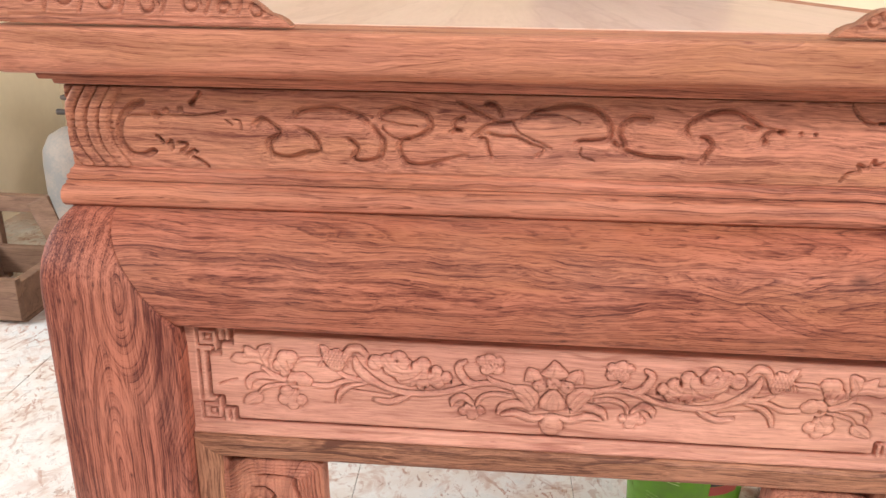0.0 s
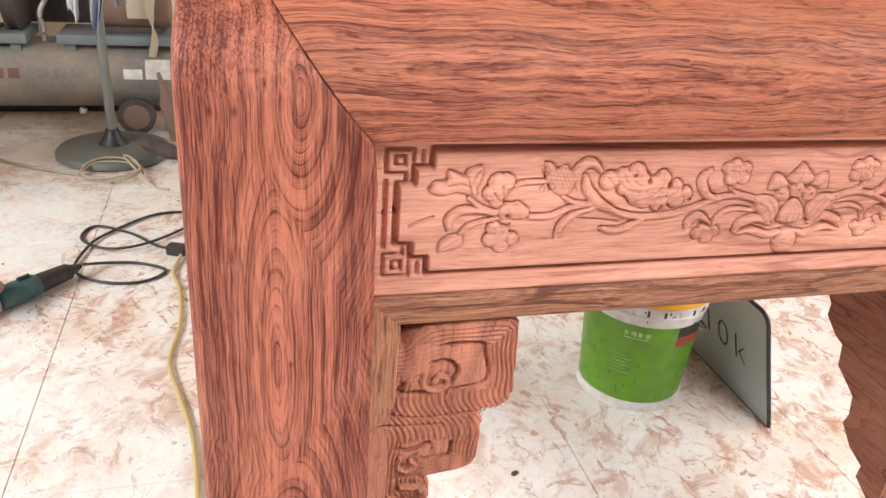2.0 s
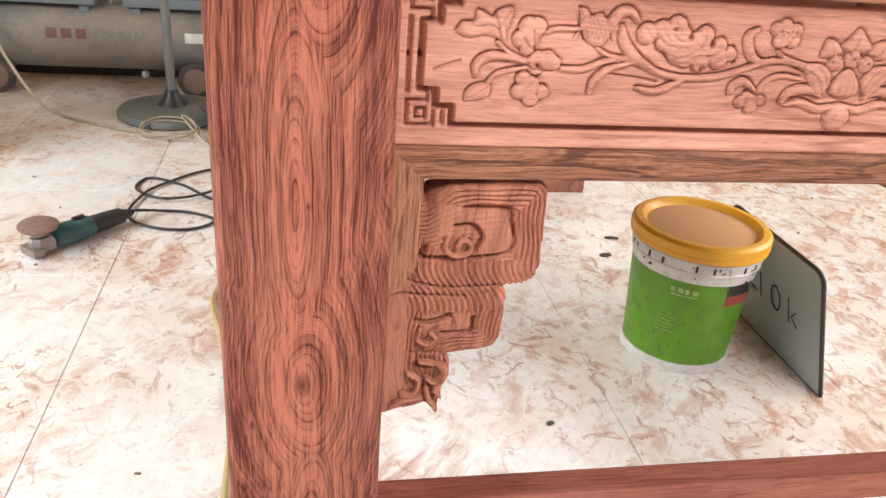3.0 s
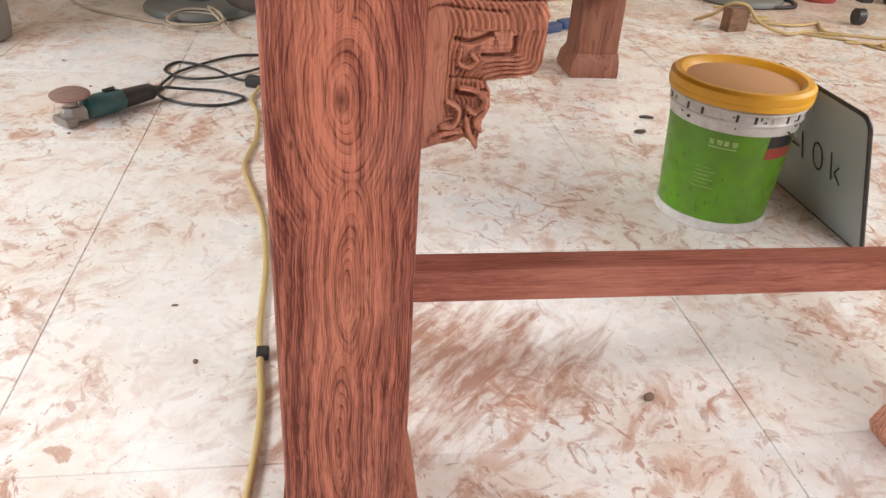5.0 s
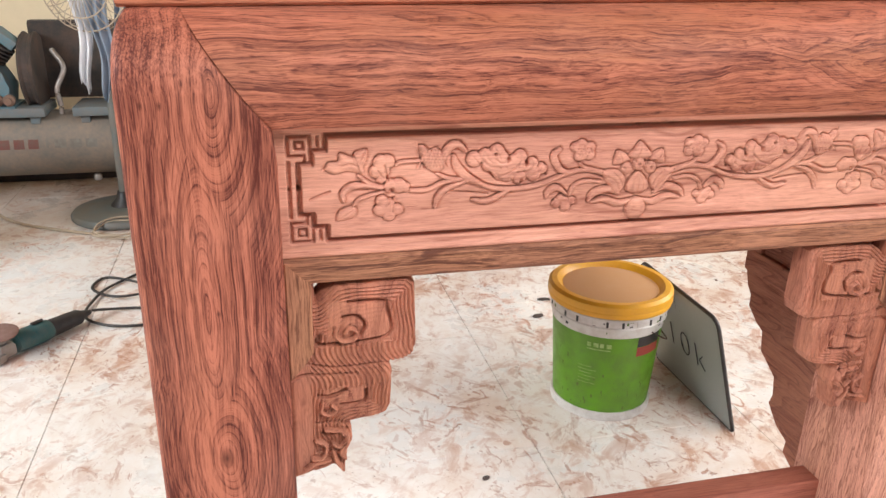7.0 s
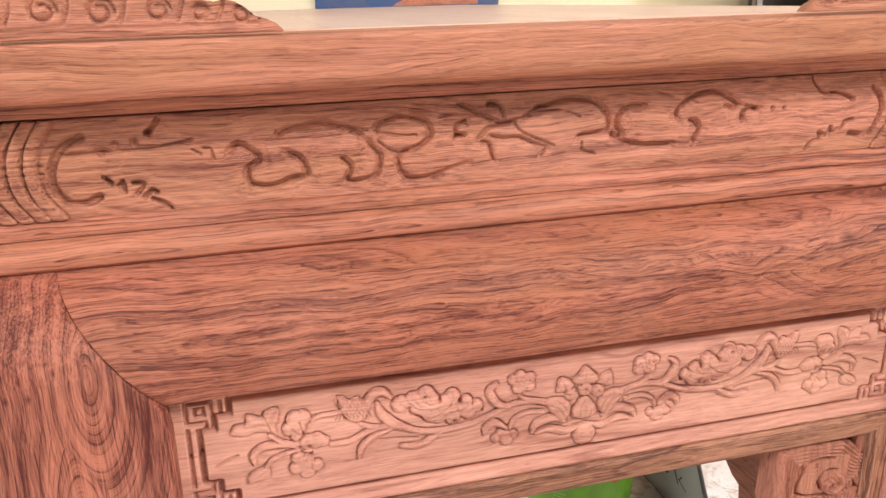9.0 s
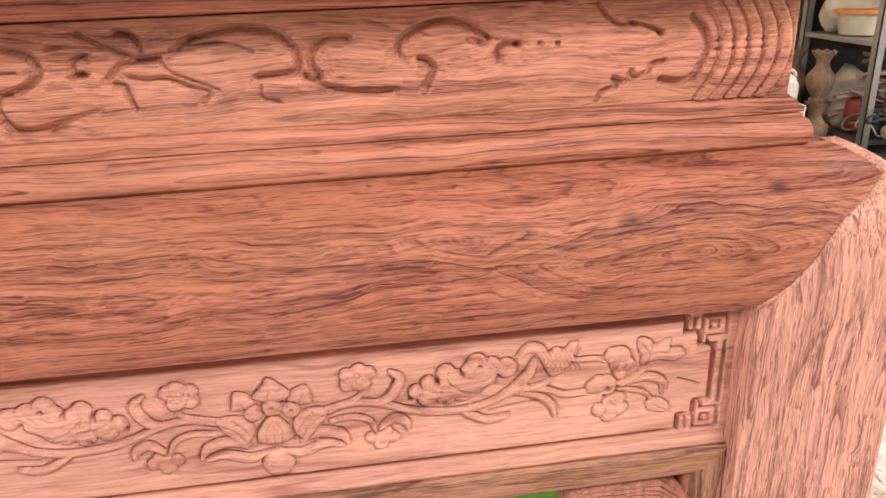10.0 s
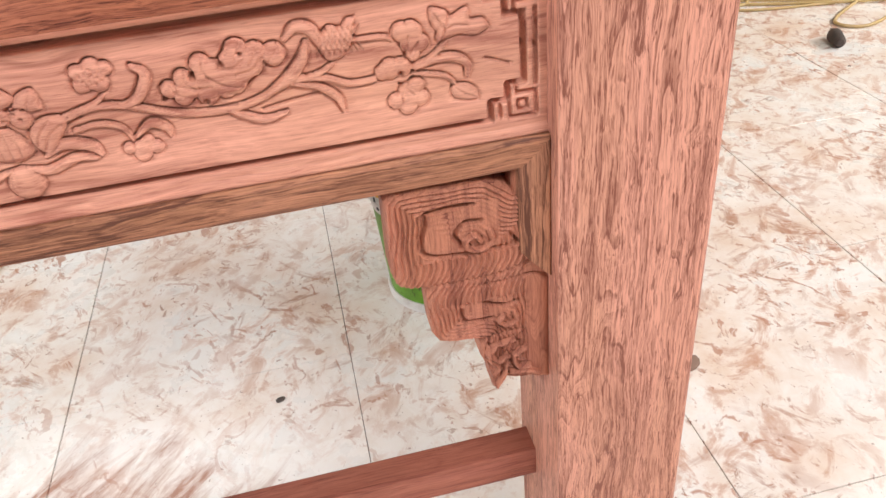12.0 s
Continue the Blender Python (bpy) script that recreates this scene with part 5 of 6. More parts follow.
def compressor():
    t = thing("air_compressor", (-1.35, 3.98, 0), "dusty grey belt-driven air compressor on small wheels", "compressor")
    TZ, TYc, R = 0.258, 3.98, 0.155
    m = pose(0, TYc, TZ)
    part("tank", moved(ring_x([(-2.23, 0.02), (-2.21, 0.09), (-2.16, 0.13), (-2.08, R), (-0.72, R), (-0.64, 0.13), (-0.60, 0.08), (-0.58, 0.02)]), m), tank_mat, t, "dusty cylindrical steel tank with faded lettering", smooth=40)
    for x in (-2.06, -0.74):
        part("weld_seam", moved(ring_x([(x - 0.008, R), (x - 0.006, R + 0.003), (x + 0.006, R + 0.003), (x + 0.008, R)]), m), tank_mat, t, smooth=40)
    front = lambda x0, x1, z0, z1, mat, nm: part(nm, loft([[(x, TYc - (R + 0.0015) * math.cos(a), TZ + (R + 0.0015) * math.sin(a)) for a in np.linspace(math.asin((z0 - TZ) / R), math.asin((z1 - TZ) / R), 5)] for x in (x0, x1)], False, False), mat, t)
    for k in range(3):
        front(-1.555 + k * 0.062, -1.51 + k * 0.062, 0.262, 0.305, faded_red, "red_mark")
    for k, w in enumerate((0.012, 0.05, 0.05, 0.05)):
        front(-1.355 + k * 0.068 - (0.03 if k else 0), -1.355 + k * 0.068 - (0.03 if k else 0) + w, 0.264, 0.303, faded_pale, "pale_mark")
    front(-0.965, -0.885, 0.262, 0.305, white_pl, "label_plate")
    front(-0.872, -0.765, 0.262, 0.345, white_pl, "label_plate")
    for x0, x1 in ((-1.82, -1.345), (-1.225, -0.68)):
        part("platform", box(x0, x1, 3.85, 4.11, 0.405, 0.447, 0.005), plate_mat, t, "blue-grey mounting plate", smooth=40)
        for x in (x0 + 0.05, x1 - 0.05):
            part("bracket", box(x - 0.02, x + 0.02, 3.87, 4.09, 0.37, 0.408, 0.003), plate_mat, t)
    for x in (-1.80, -0.93):
        w = part("wheel", at_place(ring_x([(-0.02, 0.03), (-0.022, 0.075), (-0.016, 0.083), (0.016, 0.083), (0.022, 0.075), (0.02, 0.03)], 28), (x, 3.86, 0.083), 90), dark_iron, t, "dusty black wheel", smooth=40)
        part("rim", at_place(ring_x([(-0.025, 0.012), (-0.025, 0.052), (-0.021, 0.058), (0.021, 0.058), (0.025, 0.052), (0.025, 0.012)], 24), (x, 3.86, 0.083), 90), rust, w, smooth=40)
        part("axle_bracket", box(x - 0.018, x + 0.018, 3.88, 4.08, 0.07, 0.14, 0.004), tank_mat, t)
    part("drain_valve", at_place(lathe([(0.012, 0.07), (0.02, 0.075), (0.02, 0.095), (0.012, 0.105)], 16), (-1.17, 3.93, 0)), alu, t, smooth=40)
    # pump with flywheel
    part("crankcase", moved(loft([[(x * w, y * w, z) for x, y in ((-0.12, -0.085), (0.12, -0.085), (0.12, 0.085), (-0.12, 0.085))] for z, w in ((0.447, 1.1), (0.458, 1.1), (0.462, 0.9), (0.54, 1.0), (0.60, 0.8), (0.66, 0.55), (0.68, 0.5))]), pose(-1.60, 3.95, 0)), blue_iron, t, "blue painted crankcase", smooth=35)
    part("bearing_cap", at_place(lathe([(0.02, -0.03), (0.045, -0.03), (0.055, -0.02), (0.055, 0.0)], 24), (-1.58, 3.86, 0.555), 0, 90), dark_iron, t, smooth=40)
    for x in (-1.535, -1.485):
        part("drain_plug", at_place(lathe([(0.026, 0), (0.026, 0.02), (0.016, 0.024), (0.016, 0.04)], 18), (x, 3.865, 0.485), 0, 90), rust, t, smooth=40)
    for sgn in (-1, 1):
        M = pose(-1.60, 3.96, 0.62, 0, sgn * 42, 0)
        cyl = []
        for k in range(7):
            z = 0.03 + k * 0.018
            cyl += [(0.042, z), (0.064, z + 0.002), (0.064, z + 0.008), (0.042, z + 0.010)]
        part("cylinder", moved(lathe(cyl, 24), M), dark_iron, t, "finned cylinder", smooth=35)
        part("cylinder_head", moved(box(-0.055, 0.055, -0.055, 0.055, 0.155, 0.20, 0.008), M), blue_iron, t, smooth=40)
    part("air_filter", at_place(lathe([(0.02, -0.05), (0.052, -0.045), (0.058, -0.03), (0.058, 0.03), (0.05, 0.04), (0.02, 0.045)], 24), (-1.765, 3.88, 0.735), 60, 80), white_pl, t, "round grey air filter", smooth=40)
    part("gauge", at_place(lathe([(0.004, 0), (0.030, 0.0), (0.032, 0.01), (0.030, 0.02), (0.004, 0.022)], 20), (-1.80, 3.80, 0.56), 0, 90), white_pl, t, smooth=40)
    part("flywheel", at_place(ring_x([(-0.03, 0.05), (-0.03, 0.17), (-0.022, 0.178), (-0.01, 0.166), (0.01, 0.166), (0.022, 0.178), (0.03, 0.17), (0.03, 0.05)], 36), (-1.40, 4.02, 0.60)), dark_iron, t, "dark spoked flywheel", smooth=35)
    part("belt_guard", box(-1.43, -0.80, 4.12, 4.16, 0.447, 0.82, 0.02), dark_iron, t, "dark belt guard", smooth=40)
    part("motor", at_place(ring_x([(-0.17, 0.03), (-0.165, 0.085), (-0.14, 0.10), (0.14, 0.10), (0.165, 0.085), (0.17, 0.03)], 26), (-0.92, 3.99, 0.555)), rust, t, "dusty electric motor", smooth=40)
    part("motor_foot", box(-1.04, -0.80, 3.90, 4.08, 0.447, 0.475, 0.004), dark_iron, t)
    part("terminal_box", box(-0.93, -0.83, 3.86, 3.93, 0.52, 0.63, 0.008), sack_mat, t, smooth=40)
    part("delivery_pipe", tube([(-1.28, 3.90, 0.41), (-1.28, 3.90, 0.46), (-1.285, 3.90, 0.53), (-1.25, 3.93, 0.62), (-1.30, 3.97, 0.70)], 0.012, 10, 5), alu, t, smooth=60)
    part("hose", tube([(-1.78, 3.82, 0.52), (-1.79, 3.78, 0.40), (-1.70, 3.70, 0.22), (-1.56, 3.58, 0.06), (-1.44, 3.50, 0.010), (-1.20, 3.35, 0.008), (-1.0, 3.26, 0.008)], 0.007, 8, 6), sack_mat, t, "pale air hose", smooth=60)
    part("rag", loft([[(-0.84 + 0.012 * math.sin(z * 30), 3.845, z), (-0.825 + 0.012 * math.sin(z * 26), 3.835, z), (-0.815 + 0.01 * math.sin(z * 33), 3.848, z)] for z in np.linspace(0.36, 0.72, 12)]), sack_mat, t, "knotted pale rag")


compressor()

# Dark strip put in for the shade below the tank, against the wall.
tagged(part("timber_beam", box(-2.35, -0.55, 4.22, 4.34, 0.0, 0.15, 0.006), dark_iron), "dark strip standing in for the shaded gap under the compressor tank", "beam")

# ---------------------------------------------------------------- pedestal fan with clothes on it
def fan(place, head_turn, label, with_head=True):
    t = thing("pedestal_fan", place, label, "fan")
    L = lambda bm: at_place(bm, place)
    part("base", L(lathe([(0.05, 0.0), (0.222, 0.0), (0.232, 0.008), (0.232, 0.022), (0.222, 0.034), (0.16, 0.044), (0.06, 0.050)], 40)), pole_mat, t, "round dusty base", smooth=40)
    part("collar", L(lathe([(0.062, 0.048), (0.060, 0.056), (0.034, 0.085), (0.026, 0.115)], 24)), black_pl, t, smooth=40)
    if not with_head:
        return t
    part("pole", L(lathe([(0.019, 0.11), (0.019, 0.80), (0.014, 0.80), (0.014, 0.98)], 20)), pole_mat, t, "grey steel pole", smooth=40)
    part("knob", L(at_place(lathe([(0.008, 0), (0.018, 0.005), (0.018, 0.02), (0.008, 0.026)], 14), (0, 0, 0.79), 0, 90)), black_pl, t, smooth=40)
    H = pose(*place) @ pose(-0.02, -0.05, 1.02, 0, 0, head_turn)
    part("motor", moved(at_place(lathe([(0.02, -0.02), (0.06, -0.01), (0.07, 0.04), (0.065, 0.10), (0.03, 0.13)], 22), (0, 0.04, 0), 0, -90), H), pole_mat, t, smooth=40)
    gd = None
    for k in range(36):
        a = 2 * math.pi * k / 36
        pts = [(0.04 * math.cos(a), -0.07, 0.04 * math.sin(a)), (0.14 * math.cos(a), -0.075, 0.14 * math.sin(a)), (0.195 * math.cos(a), -0.045, 0.195 * math.sin(a)), (0.2 * math.cos(a), 0.0, 0.2 * math.sin(a)), (0.17 * math.cos(a), 0.05, 0.17 * math.sin(a)), (0.06 * math.cos(a), 0.06, 0.06 * math.sin(a))]
        gd = joined(gd, tube(pts, 0.0016, 4, 2))
    for r, y in ((0.2, 0.0), (0.195, -0.045), (0.14, -0.075), (0.04, -0.07)):
        gd = joined(gd, tube([(r * math.cos(a), y, r * math.sin(a)) for a in [2 * math.pi * j / 24 for j in range(25)]], 0.003, 5, 1))
    part("guard", moved(gd, H), sack_mat, t, "pale wire guard")
    for k in range(3):
        part("blade", moved(loft([[(r * math.cos(a + d + k * 2.094), -0.02 + 0.02 * d, r * math.sin(a + d + k * 2.094)) for r, a in ((0.04, 0), (0.10, 0.1), (0.17, 0.25), (0.175, 0.3), (0.10, 0.25))] for d in (0.0, 0.35, 0.7)], False), H), cloth_blue, t)
    part("hub", moved(at_place(lathe([(0.005, 0), (0.035, 0.004), (0.04, 0.03)], 18), (0, -0.055, 0), 0, -90), H), pole_mat, t, smooth=40)
    return t


FANX, FANY = -1.0, 3.57
fan((FANX, FANY, 0.0), -24, "grey pedestal fan with round base and hung clothes")


def garment(x, y, z0, z1, wide, mat, label, seed, tip=0.3):
    secs = []
    for i, z in enumerate(np.linspace(z0, z1, 22)):
        s = i / 21
        w = wide * (1 - (1 - tip) * (1 - s) ** 1.5)
        ring = []
        for k in range(14):
            u = k / 13
            xx = x + (u - 0.5) * w + 0.012 * math.sin(seed + z * 17)
            ring.append((xx, y + 0.016 * math.sin(u * 15 + seed + 2 * s) + 0.02 * s, z + 0.03 * math.sin(u * 6 + seed) * (1 - s)))
        secs.append(ring + [(p[0], p[1] + 0.007, p[2]) for p in ring[::-1]])
    tagged(part("hanging_cloth", loft(secs), mat, smooth=70), label, "cloth")


garment(-1.062, 3.475, 0.60, 1.15, 0.075, cloth_white, "white cloth hanging over the fan", 0.4, 0.5)
garment(-0.985, 3.47, 0.56, 1.14, 0.10, cloth_blue, "grey-blue cloth hanging over the fan", 2.0, 0.4)
garment(-0.90, 3.475, 0.66, 1.12, 0.08, cloth_blue, "small blue garment hanging from the fan", 4.1, 0.5)
coil = [(-0.98 + (0.12 + 0.012 * math.sin(k)) * math.cos(k * 0.55), 3.27 + (0.09 + 0.01 * math.cos(k * 1.3)) * math.sin(k * 0.55) + 0.02, 0.012 + 0.022 * max(0, math.sin(k * 0.55)) + 0.001 * k) for k in range(26)]
cord("air_line", coil + [(-0.82, 3.18, 0.008), (-0.75, 3.12, 0.008)], 0.0045, sack_mat, "thin pale air line coiled by the fan base")
tagged(part("hose_gun", moved(ring_x([(-0.09, 0.012), (-0.05, 0.03), (0.05, 0.034), (0.10, 0.02), (0.13, 0.01)], 14), pose(-0.80, 3.42, 0.075, 0, 8, -30)), dark_iron, smooth=50), "dark spray tool lying on the fan base", "tool")
tagged(part("spray_can", at_place(lathe([(0.034, 0), (0.036, 0.01), (0.036, 0.17), (0.02, 0.2), (0.012, 0.25), (0.008, 0.30)], 18), (-0.735, 3.62, 0.05), 0, 0, -12), rust, smooth=40), "dusty bottle standing behind the fan base", "bottle")

# ---------------------------------------------------------------- left corner: gas bottle and wooden frames
gas = thing("gas_bottle", (-1.74, 3.06, 0), "dusty grey gas bottle with a valve and cord", "gas bottle")
G0 = (-1.74, 3.06, 0)
part("body", at_place(lathe([(0.12, 0.0), (0.134, 0.01), (0.139, 0.05), (0.140, 0.54), (0.134, 0.60), (0.106, 0.655), (0.056, 0.685), (0.03, 0.69)], 36), G0), gas_mat, gas, "painted steel body", smooth=40)
part("valve", at_place(lathe([(0.028, 0.685), (0.028, 0.71), (0.016, 0.715), (0.016, 0.77), (0.024, 0.775), (0.024, 0.795), (0.012, 0.80)], 16), G0), dark_iron, gas, "dark brass valve", smooth=40)
part("valve_wheel", at_place(lathe([(0.01, 0.803), (0.038, 0.803), (0.042, 0.811), (0.038, 0.818), (0.01, 0.818)], 16), G0), dark_iron, gas, smooth=40)
part("outlet", at_place(ring_x([(0, 0.012), (0.06, 0.012), (0.062, 0.018), (0.085, 0.018)], 14), (-1.80, 3.05, 0.75)), dark_iron, gas, smooth=40)
for k in range(2):
    part("cord_loop", at_place(tube([(0.143 * math.cos(a), 0.143 * math.sin(a), 0.22 - 0.03 * k + 0.03 * math.sin(a + 0.6)) for a in [2 * math.pi * j / 20 for j in range(21)]], 0.006, 6, 1), G0), cloth_white, gas, "pale cord wound round", smooth=60)
crate = thing("wooden_crate", (-2.1, 2.8, 0), "dusty brown wooden crate frame on the floor", "crate")
for a, b, c, d, e, g in ((-2.6, -1.80, 2.98, 3.03, 0.33, 0.40), (-2.6, -1.80, 2.98, 3.02, 0.05, 0.17), (-2.6, -1.80, 2.585, 2.62, 0.02, 0.19), (-1.845, -1.80, 2.62, 2.98, 0.02, 0.17), (-2.6, -1.80, 2.62, 2.98, 0.0, 0.018), (-2.16, -2.11, 2.62, 2.98, 0.018, 0.17), (-2.6, -2.56, 2.62, 2.98, 0.018, 0.17)):
    part("board", box(a, b, c, d, e, g, 0.004), plank_mat, crate)
for x in (-2.56, -2.18, -1.86):
    part("post", box(x, x + 0.055, 3.03, 3.065, 0, 0.395, 0.004), plank_mat, crate)
lean_b = tagged(part("leaning_plank", moved(box(-0.045, 0.045, -0.016, 0.016, 0, 0.43, 0.004), pose(-1.70, 2.90, 0.012, -10, -24, 8)), plank_mat), "short dusty plank leaning on the frame", "plank")

# ---------------------------------------------------------------- behind the table
tagged(part("wood_block", at_place(box(-0.055, 0.055, -0.03, 0.03, 0, 0.105, 0.003), (1.44, 3.47, 0), 15), plank_mat), "small wooden offcut standing on the floor", "block")
for k in range(2):
    tagged(part("wall_panel", at_place(box(-0.31 + 0.32 * k, 0.0 + 0.32 * k, -0.012, 0.012, 0, 0.62, 0.004), (1.56, 4.42, 0)), white_panel), "white board panel standing against the wall", "panel", "panels along the wall")
fan((1.79, 4.12, 0.0), 0, "round grey stand base on the floor", False)
cord("black_hose", [(1.62, 4.20, 0.5), (1.64, 4.10, 0.2), (1.66, 4.0, 0.02), (1.82, 3.92, 0.012), (2.02, 3.95, 0.010), (2.08, 4.10, 0.010), (1.95, 4.20, 0.02), (1.75, 4.15, 0.05)], 0.011, black_pl, "black hose looped on the floor", "hose")
cord("yellow_flex", [(1.52, 3.86, 0.02), (1.66, 3.80, 0.02), (1.56, 3.72, 0.015), (1.72, 3.66, 0.015), (1.60, 3.60, 0.012), (1.80, 3.55, 0.01), (1.95, 3.60, 0.01), (1.90, 3.45, 0.008), (2.05, 3.38, 0.008), (2.4, 3.3, 0.008)], 0.008, yellow_cable, "bundled yellow cable on the floor")
cord("yellow_flex", [(1.30, 3.60, 0.01), (1.36, 3.53, 0.06), (1.41, 3.49, 0.116), (1.48, 3.46, 0.114), (1.54, 3.42, 0.05), (1.66, 3.38, 0.012), (1.80, 3.44, 0.008), (1.92, 3.38, 0.008)], 0.008, yellow_cable, "yellow cable slung over a wooden offcut")
cord("yellow_flex", [(1.75, 3.42, 0.006), (1.95, 3.30, 0.006), (2.02, 3.18, 0.006), (2.16, 3.14, 0.008), (2.22, 3.22, 0.010), (2.12, 3.28, 0.010), (2.04, 3.20, 0.008), (2.14, 3.08, 0.006), (2.5, 3.0, 0.006)], 0.006, yellow_cable, "thin yellow cable with a loose coil")
can = thing("red_tin", (2.30, 4.20, 0), "dented red tin on the floor by the wall", "tin")
part("body", at_place(lathe([(0.10, 0), (0.105, 0.005), (0.105, 0.13), (0.108, 0.135), (0.108, 0.142), (0.09, 0.145)], 28), (2.30, 4.20, 0)), red_paint, can, smooth=40)
part("label", at_place(lathe([(0.1055, 0.085), (0.1060, 0.086), (0.1060, 0.10), (0.1055, 0.101)], 28, False), (2.30, 4.20, 0)), white_pl, can, smooth=40)
tagged(part("caster", at_place(joined(box(-0.03, 0.03, -0.03, 0.03, 0.07, 0.2, 0.006), ring_x([(-0.02, 0.01), (-0.02, 0.04), (0.02, 0.04), (0.02, 0.01)], 18)), (2.19, 3.64, 0.041)), black_pl, smooth=40), "black caster foot under stored timber", "caster")
tagged(part("blue_sheet", box(0.2, 1.25, 4.475, 4.5, 0.9, 1.9, 0.01), blue_panel), "dark blue sheet hanging on the wall", "sheet")
for k in range(2):
    tagged(part("blue_glove", at_place(box(-0.05, 0.05, -0.03, 0.03, 0, 0.04, 0.014), (0.52 + 0.10 * k, 3.35 + 0.08 * k, 0), 30), blue_panel, smooth=50), "blue rubber scrap on the floor", "scrap")

# ---------------------------------------------------------------- recess with vases, shelf and tools


def vase(place, s, label, turn=0):
    prof = [(0.055, 0.0), (0.075, 0.005), (0.078, 0.03), (0.062, 0.045), (0.070, 0.07), (0.105, 0.13), (0.118, 0.19), (0.110, 0.235), (0.070, 0.285), (0.052, 0.32), (0.058, 0.365), (0.085, 0.41), (0.10, 0.43), (0.094, 0.435), (0.06, 0.40)]
    bm = lathe([(r * s, z * s) for r, z in prof], 32)
    for v in bm.verts:
        if v.co.z > 0.40 * s:
            a = math.atan2(v.co.y, v.co.x)
            v.co.z += 0.010 * s * math.cos(a * 8)
    ob = part("wooden_vase", at_place(bm, place, turn), vase_mat, smooth=50)
    return tagged(ob, label, "vase", "turned wooden vases")


low = tagged(part("low_bench", box(2.14, 3.30, 4.80, 5.36, 0.18, 0.24, 0.006), plank_mat), "low dark plank bench under the vases", "bench")
for bx, by in ((2.2, 4.84), (3.20, 4.84), (2.2, 5.28), (3.20, 5.28)):
    part("leg", box(bx, bx + 0.05, by, by + 0.05, 0, 0.18, 0.004), plank_mat, low)
vase((2.87, 4.96, 0.24), 0.88, "brown turned wooden vase with a scalloped rim")
vase((3.13, 5.14, 0.24), 0.88, "brown turned wooden vase with a scalloped rim")
vase((3.42, 5.16, 0.24), 0.90, "brown turned wooden vase with a scalloped rim")
vase((3.37, 4.76, 0.0), 0.78, "lower wooden vase of a stacked pair")
vase((3.37, 4.76, 0.335), 0.76, "upper wooden vase of a stacked pair")
tagged(part("vase_plinth", box(3.32, 3.52, 5.03, 5.30, 0, 0.24, 0.01), dark_iron), "dark box under a wooden vase", "box")
jb = bucket((2.95, 4.58, 0.0), 60, False, "green bucket with white collar holding a plastic jug", 0.155, 0.178, 0.37)
jug = thing("plastic_jug", (2.98, 4.58, 0.37), "white translucent plastic jug with a stained label", "jug")
part("body", at_place(loft([[(x * w, y * w, z) for x, y in ((-0.08, -0.055), (0.08, -0.055), (0.1, 0.0), (0.08, 0.055), (-0.08, 0.055), (-0.1, 0.0))] for z, w in ((0.325, 0.9), (0.335, 1.0), (0.45, 1.0), (0.50, 0.75), (0.525, 0.32), (0.545, 0.28))]), (2.98, 4.58, 0.045)), jug_mat, jug, smooth=50)
part("handle", at_place(tube([(0.02, 0, 0.53), (0.06, 0, 0.535), (0.085, 0, 0.50), (0.078, 0, 0.44)], 0.012, 8, 4), (2.98, 4.58, 0.045)), jug_mat, jug, smooth=60)
part("cap", at_place(lathe([(0.02, 0.545), (0.022, 0.547), (0.022, 0.565), (0.018, 0.568)], 16), (2.98, 4.58, 0.045)), blue_panel, jug, smooth=40)
bucket((3.80, 4.12, 0.0), 200, True, "green paint bucket with yellow lid beside the tool shelf", 0.135, 0.155, 0.385)

shelf = thing("metal_shelf", (4.1, 4.75, 0), "grey steel shelf crowded with tools, sacks and pots", "shelf")
for x, y in ((3.45, 4.39), (3.45, 5.12), (4.9, 4.39), (4.9, 5.12)):
    part("post", joined(box(x, x + 0.05, y, y + 0.006, 0, 2.1), box(x, x + 0.006, y, y + 0.05, 0, 2.1)), alu, shelf, "grey steel angle post")
for z in (0.12, 0.72, 1.16, 1.62):
    part("deck", box(3.457, 4.945, 4.397, 5.16, z, z + 0.03, 0.003), alu if z > 0.2 else dark_iron, shelf, "pale steel deck")


def lump(name, place, size, mat, label, category, seed, group=""):
    bm = bmesh.new()
    bmesh.ops.create_icosphere(bm, subdivisions=3, radius=1)
    for v in bm.verts:
        k = 1 + 0.28 * noise.noise(v.co * 1.6 + Vector((seed, 0, 0))) + 0.10 * noise.noise(v.co * 5 + Vector((0, seed, 0)))
        v.co = (v.co.x * size[0] * k, v.co.y * size[1] * k, max(v.co.z, -0.8) * size[2] * k + size[2] * 0.8)
    return tagged(part(name, at_place(bm, place), mat, smooth=70), label, category, group)


lump("cloth_sack", (3.68, 4.86, 0.15), (0.22, 0.18, 0.21), sack_mat, "slumped beige sack on the shelf", "sack", 1.3)
lump("cloth_sack", (4.15, 4.72, 0.75), (0.24, 0.2, 0.17), rust, "brown sack on the shelf", "sack", 2.6)
lump("plastic_bag", (3.95, 4.60, 0.75), (0.16, 0.13, 0.13), blue_film, "crumpled blue plastic bag on the shelf", "bag", 3.1)
lump("plastic_bag", (4.25, 4.62, 1.19), (0.2, 0.15, 0.12), white_panel, "crumpled white plastic bag on the shelf", "bag", 4.4)
lump("cloth_sack", (4.55, 4.70, 0.75), (0.18, 0.18, 0.2), dark_iron, "dark sack on the shelf", "sack", 7.4)
pan = thing("round_pot", (3.62, 4.80, 0.75), "beige pot with an orange rim on the shelf top", "pot")
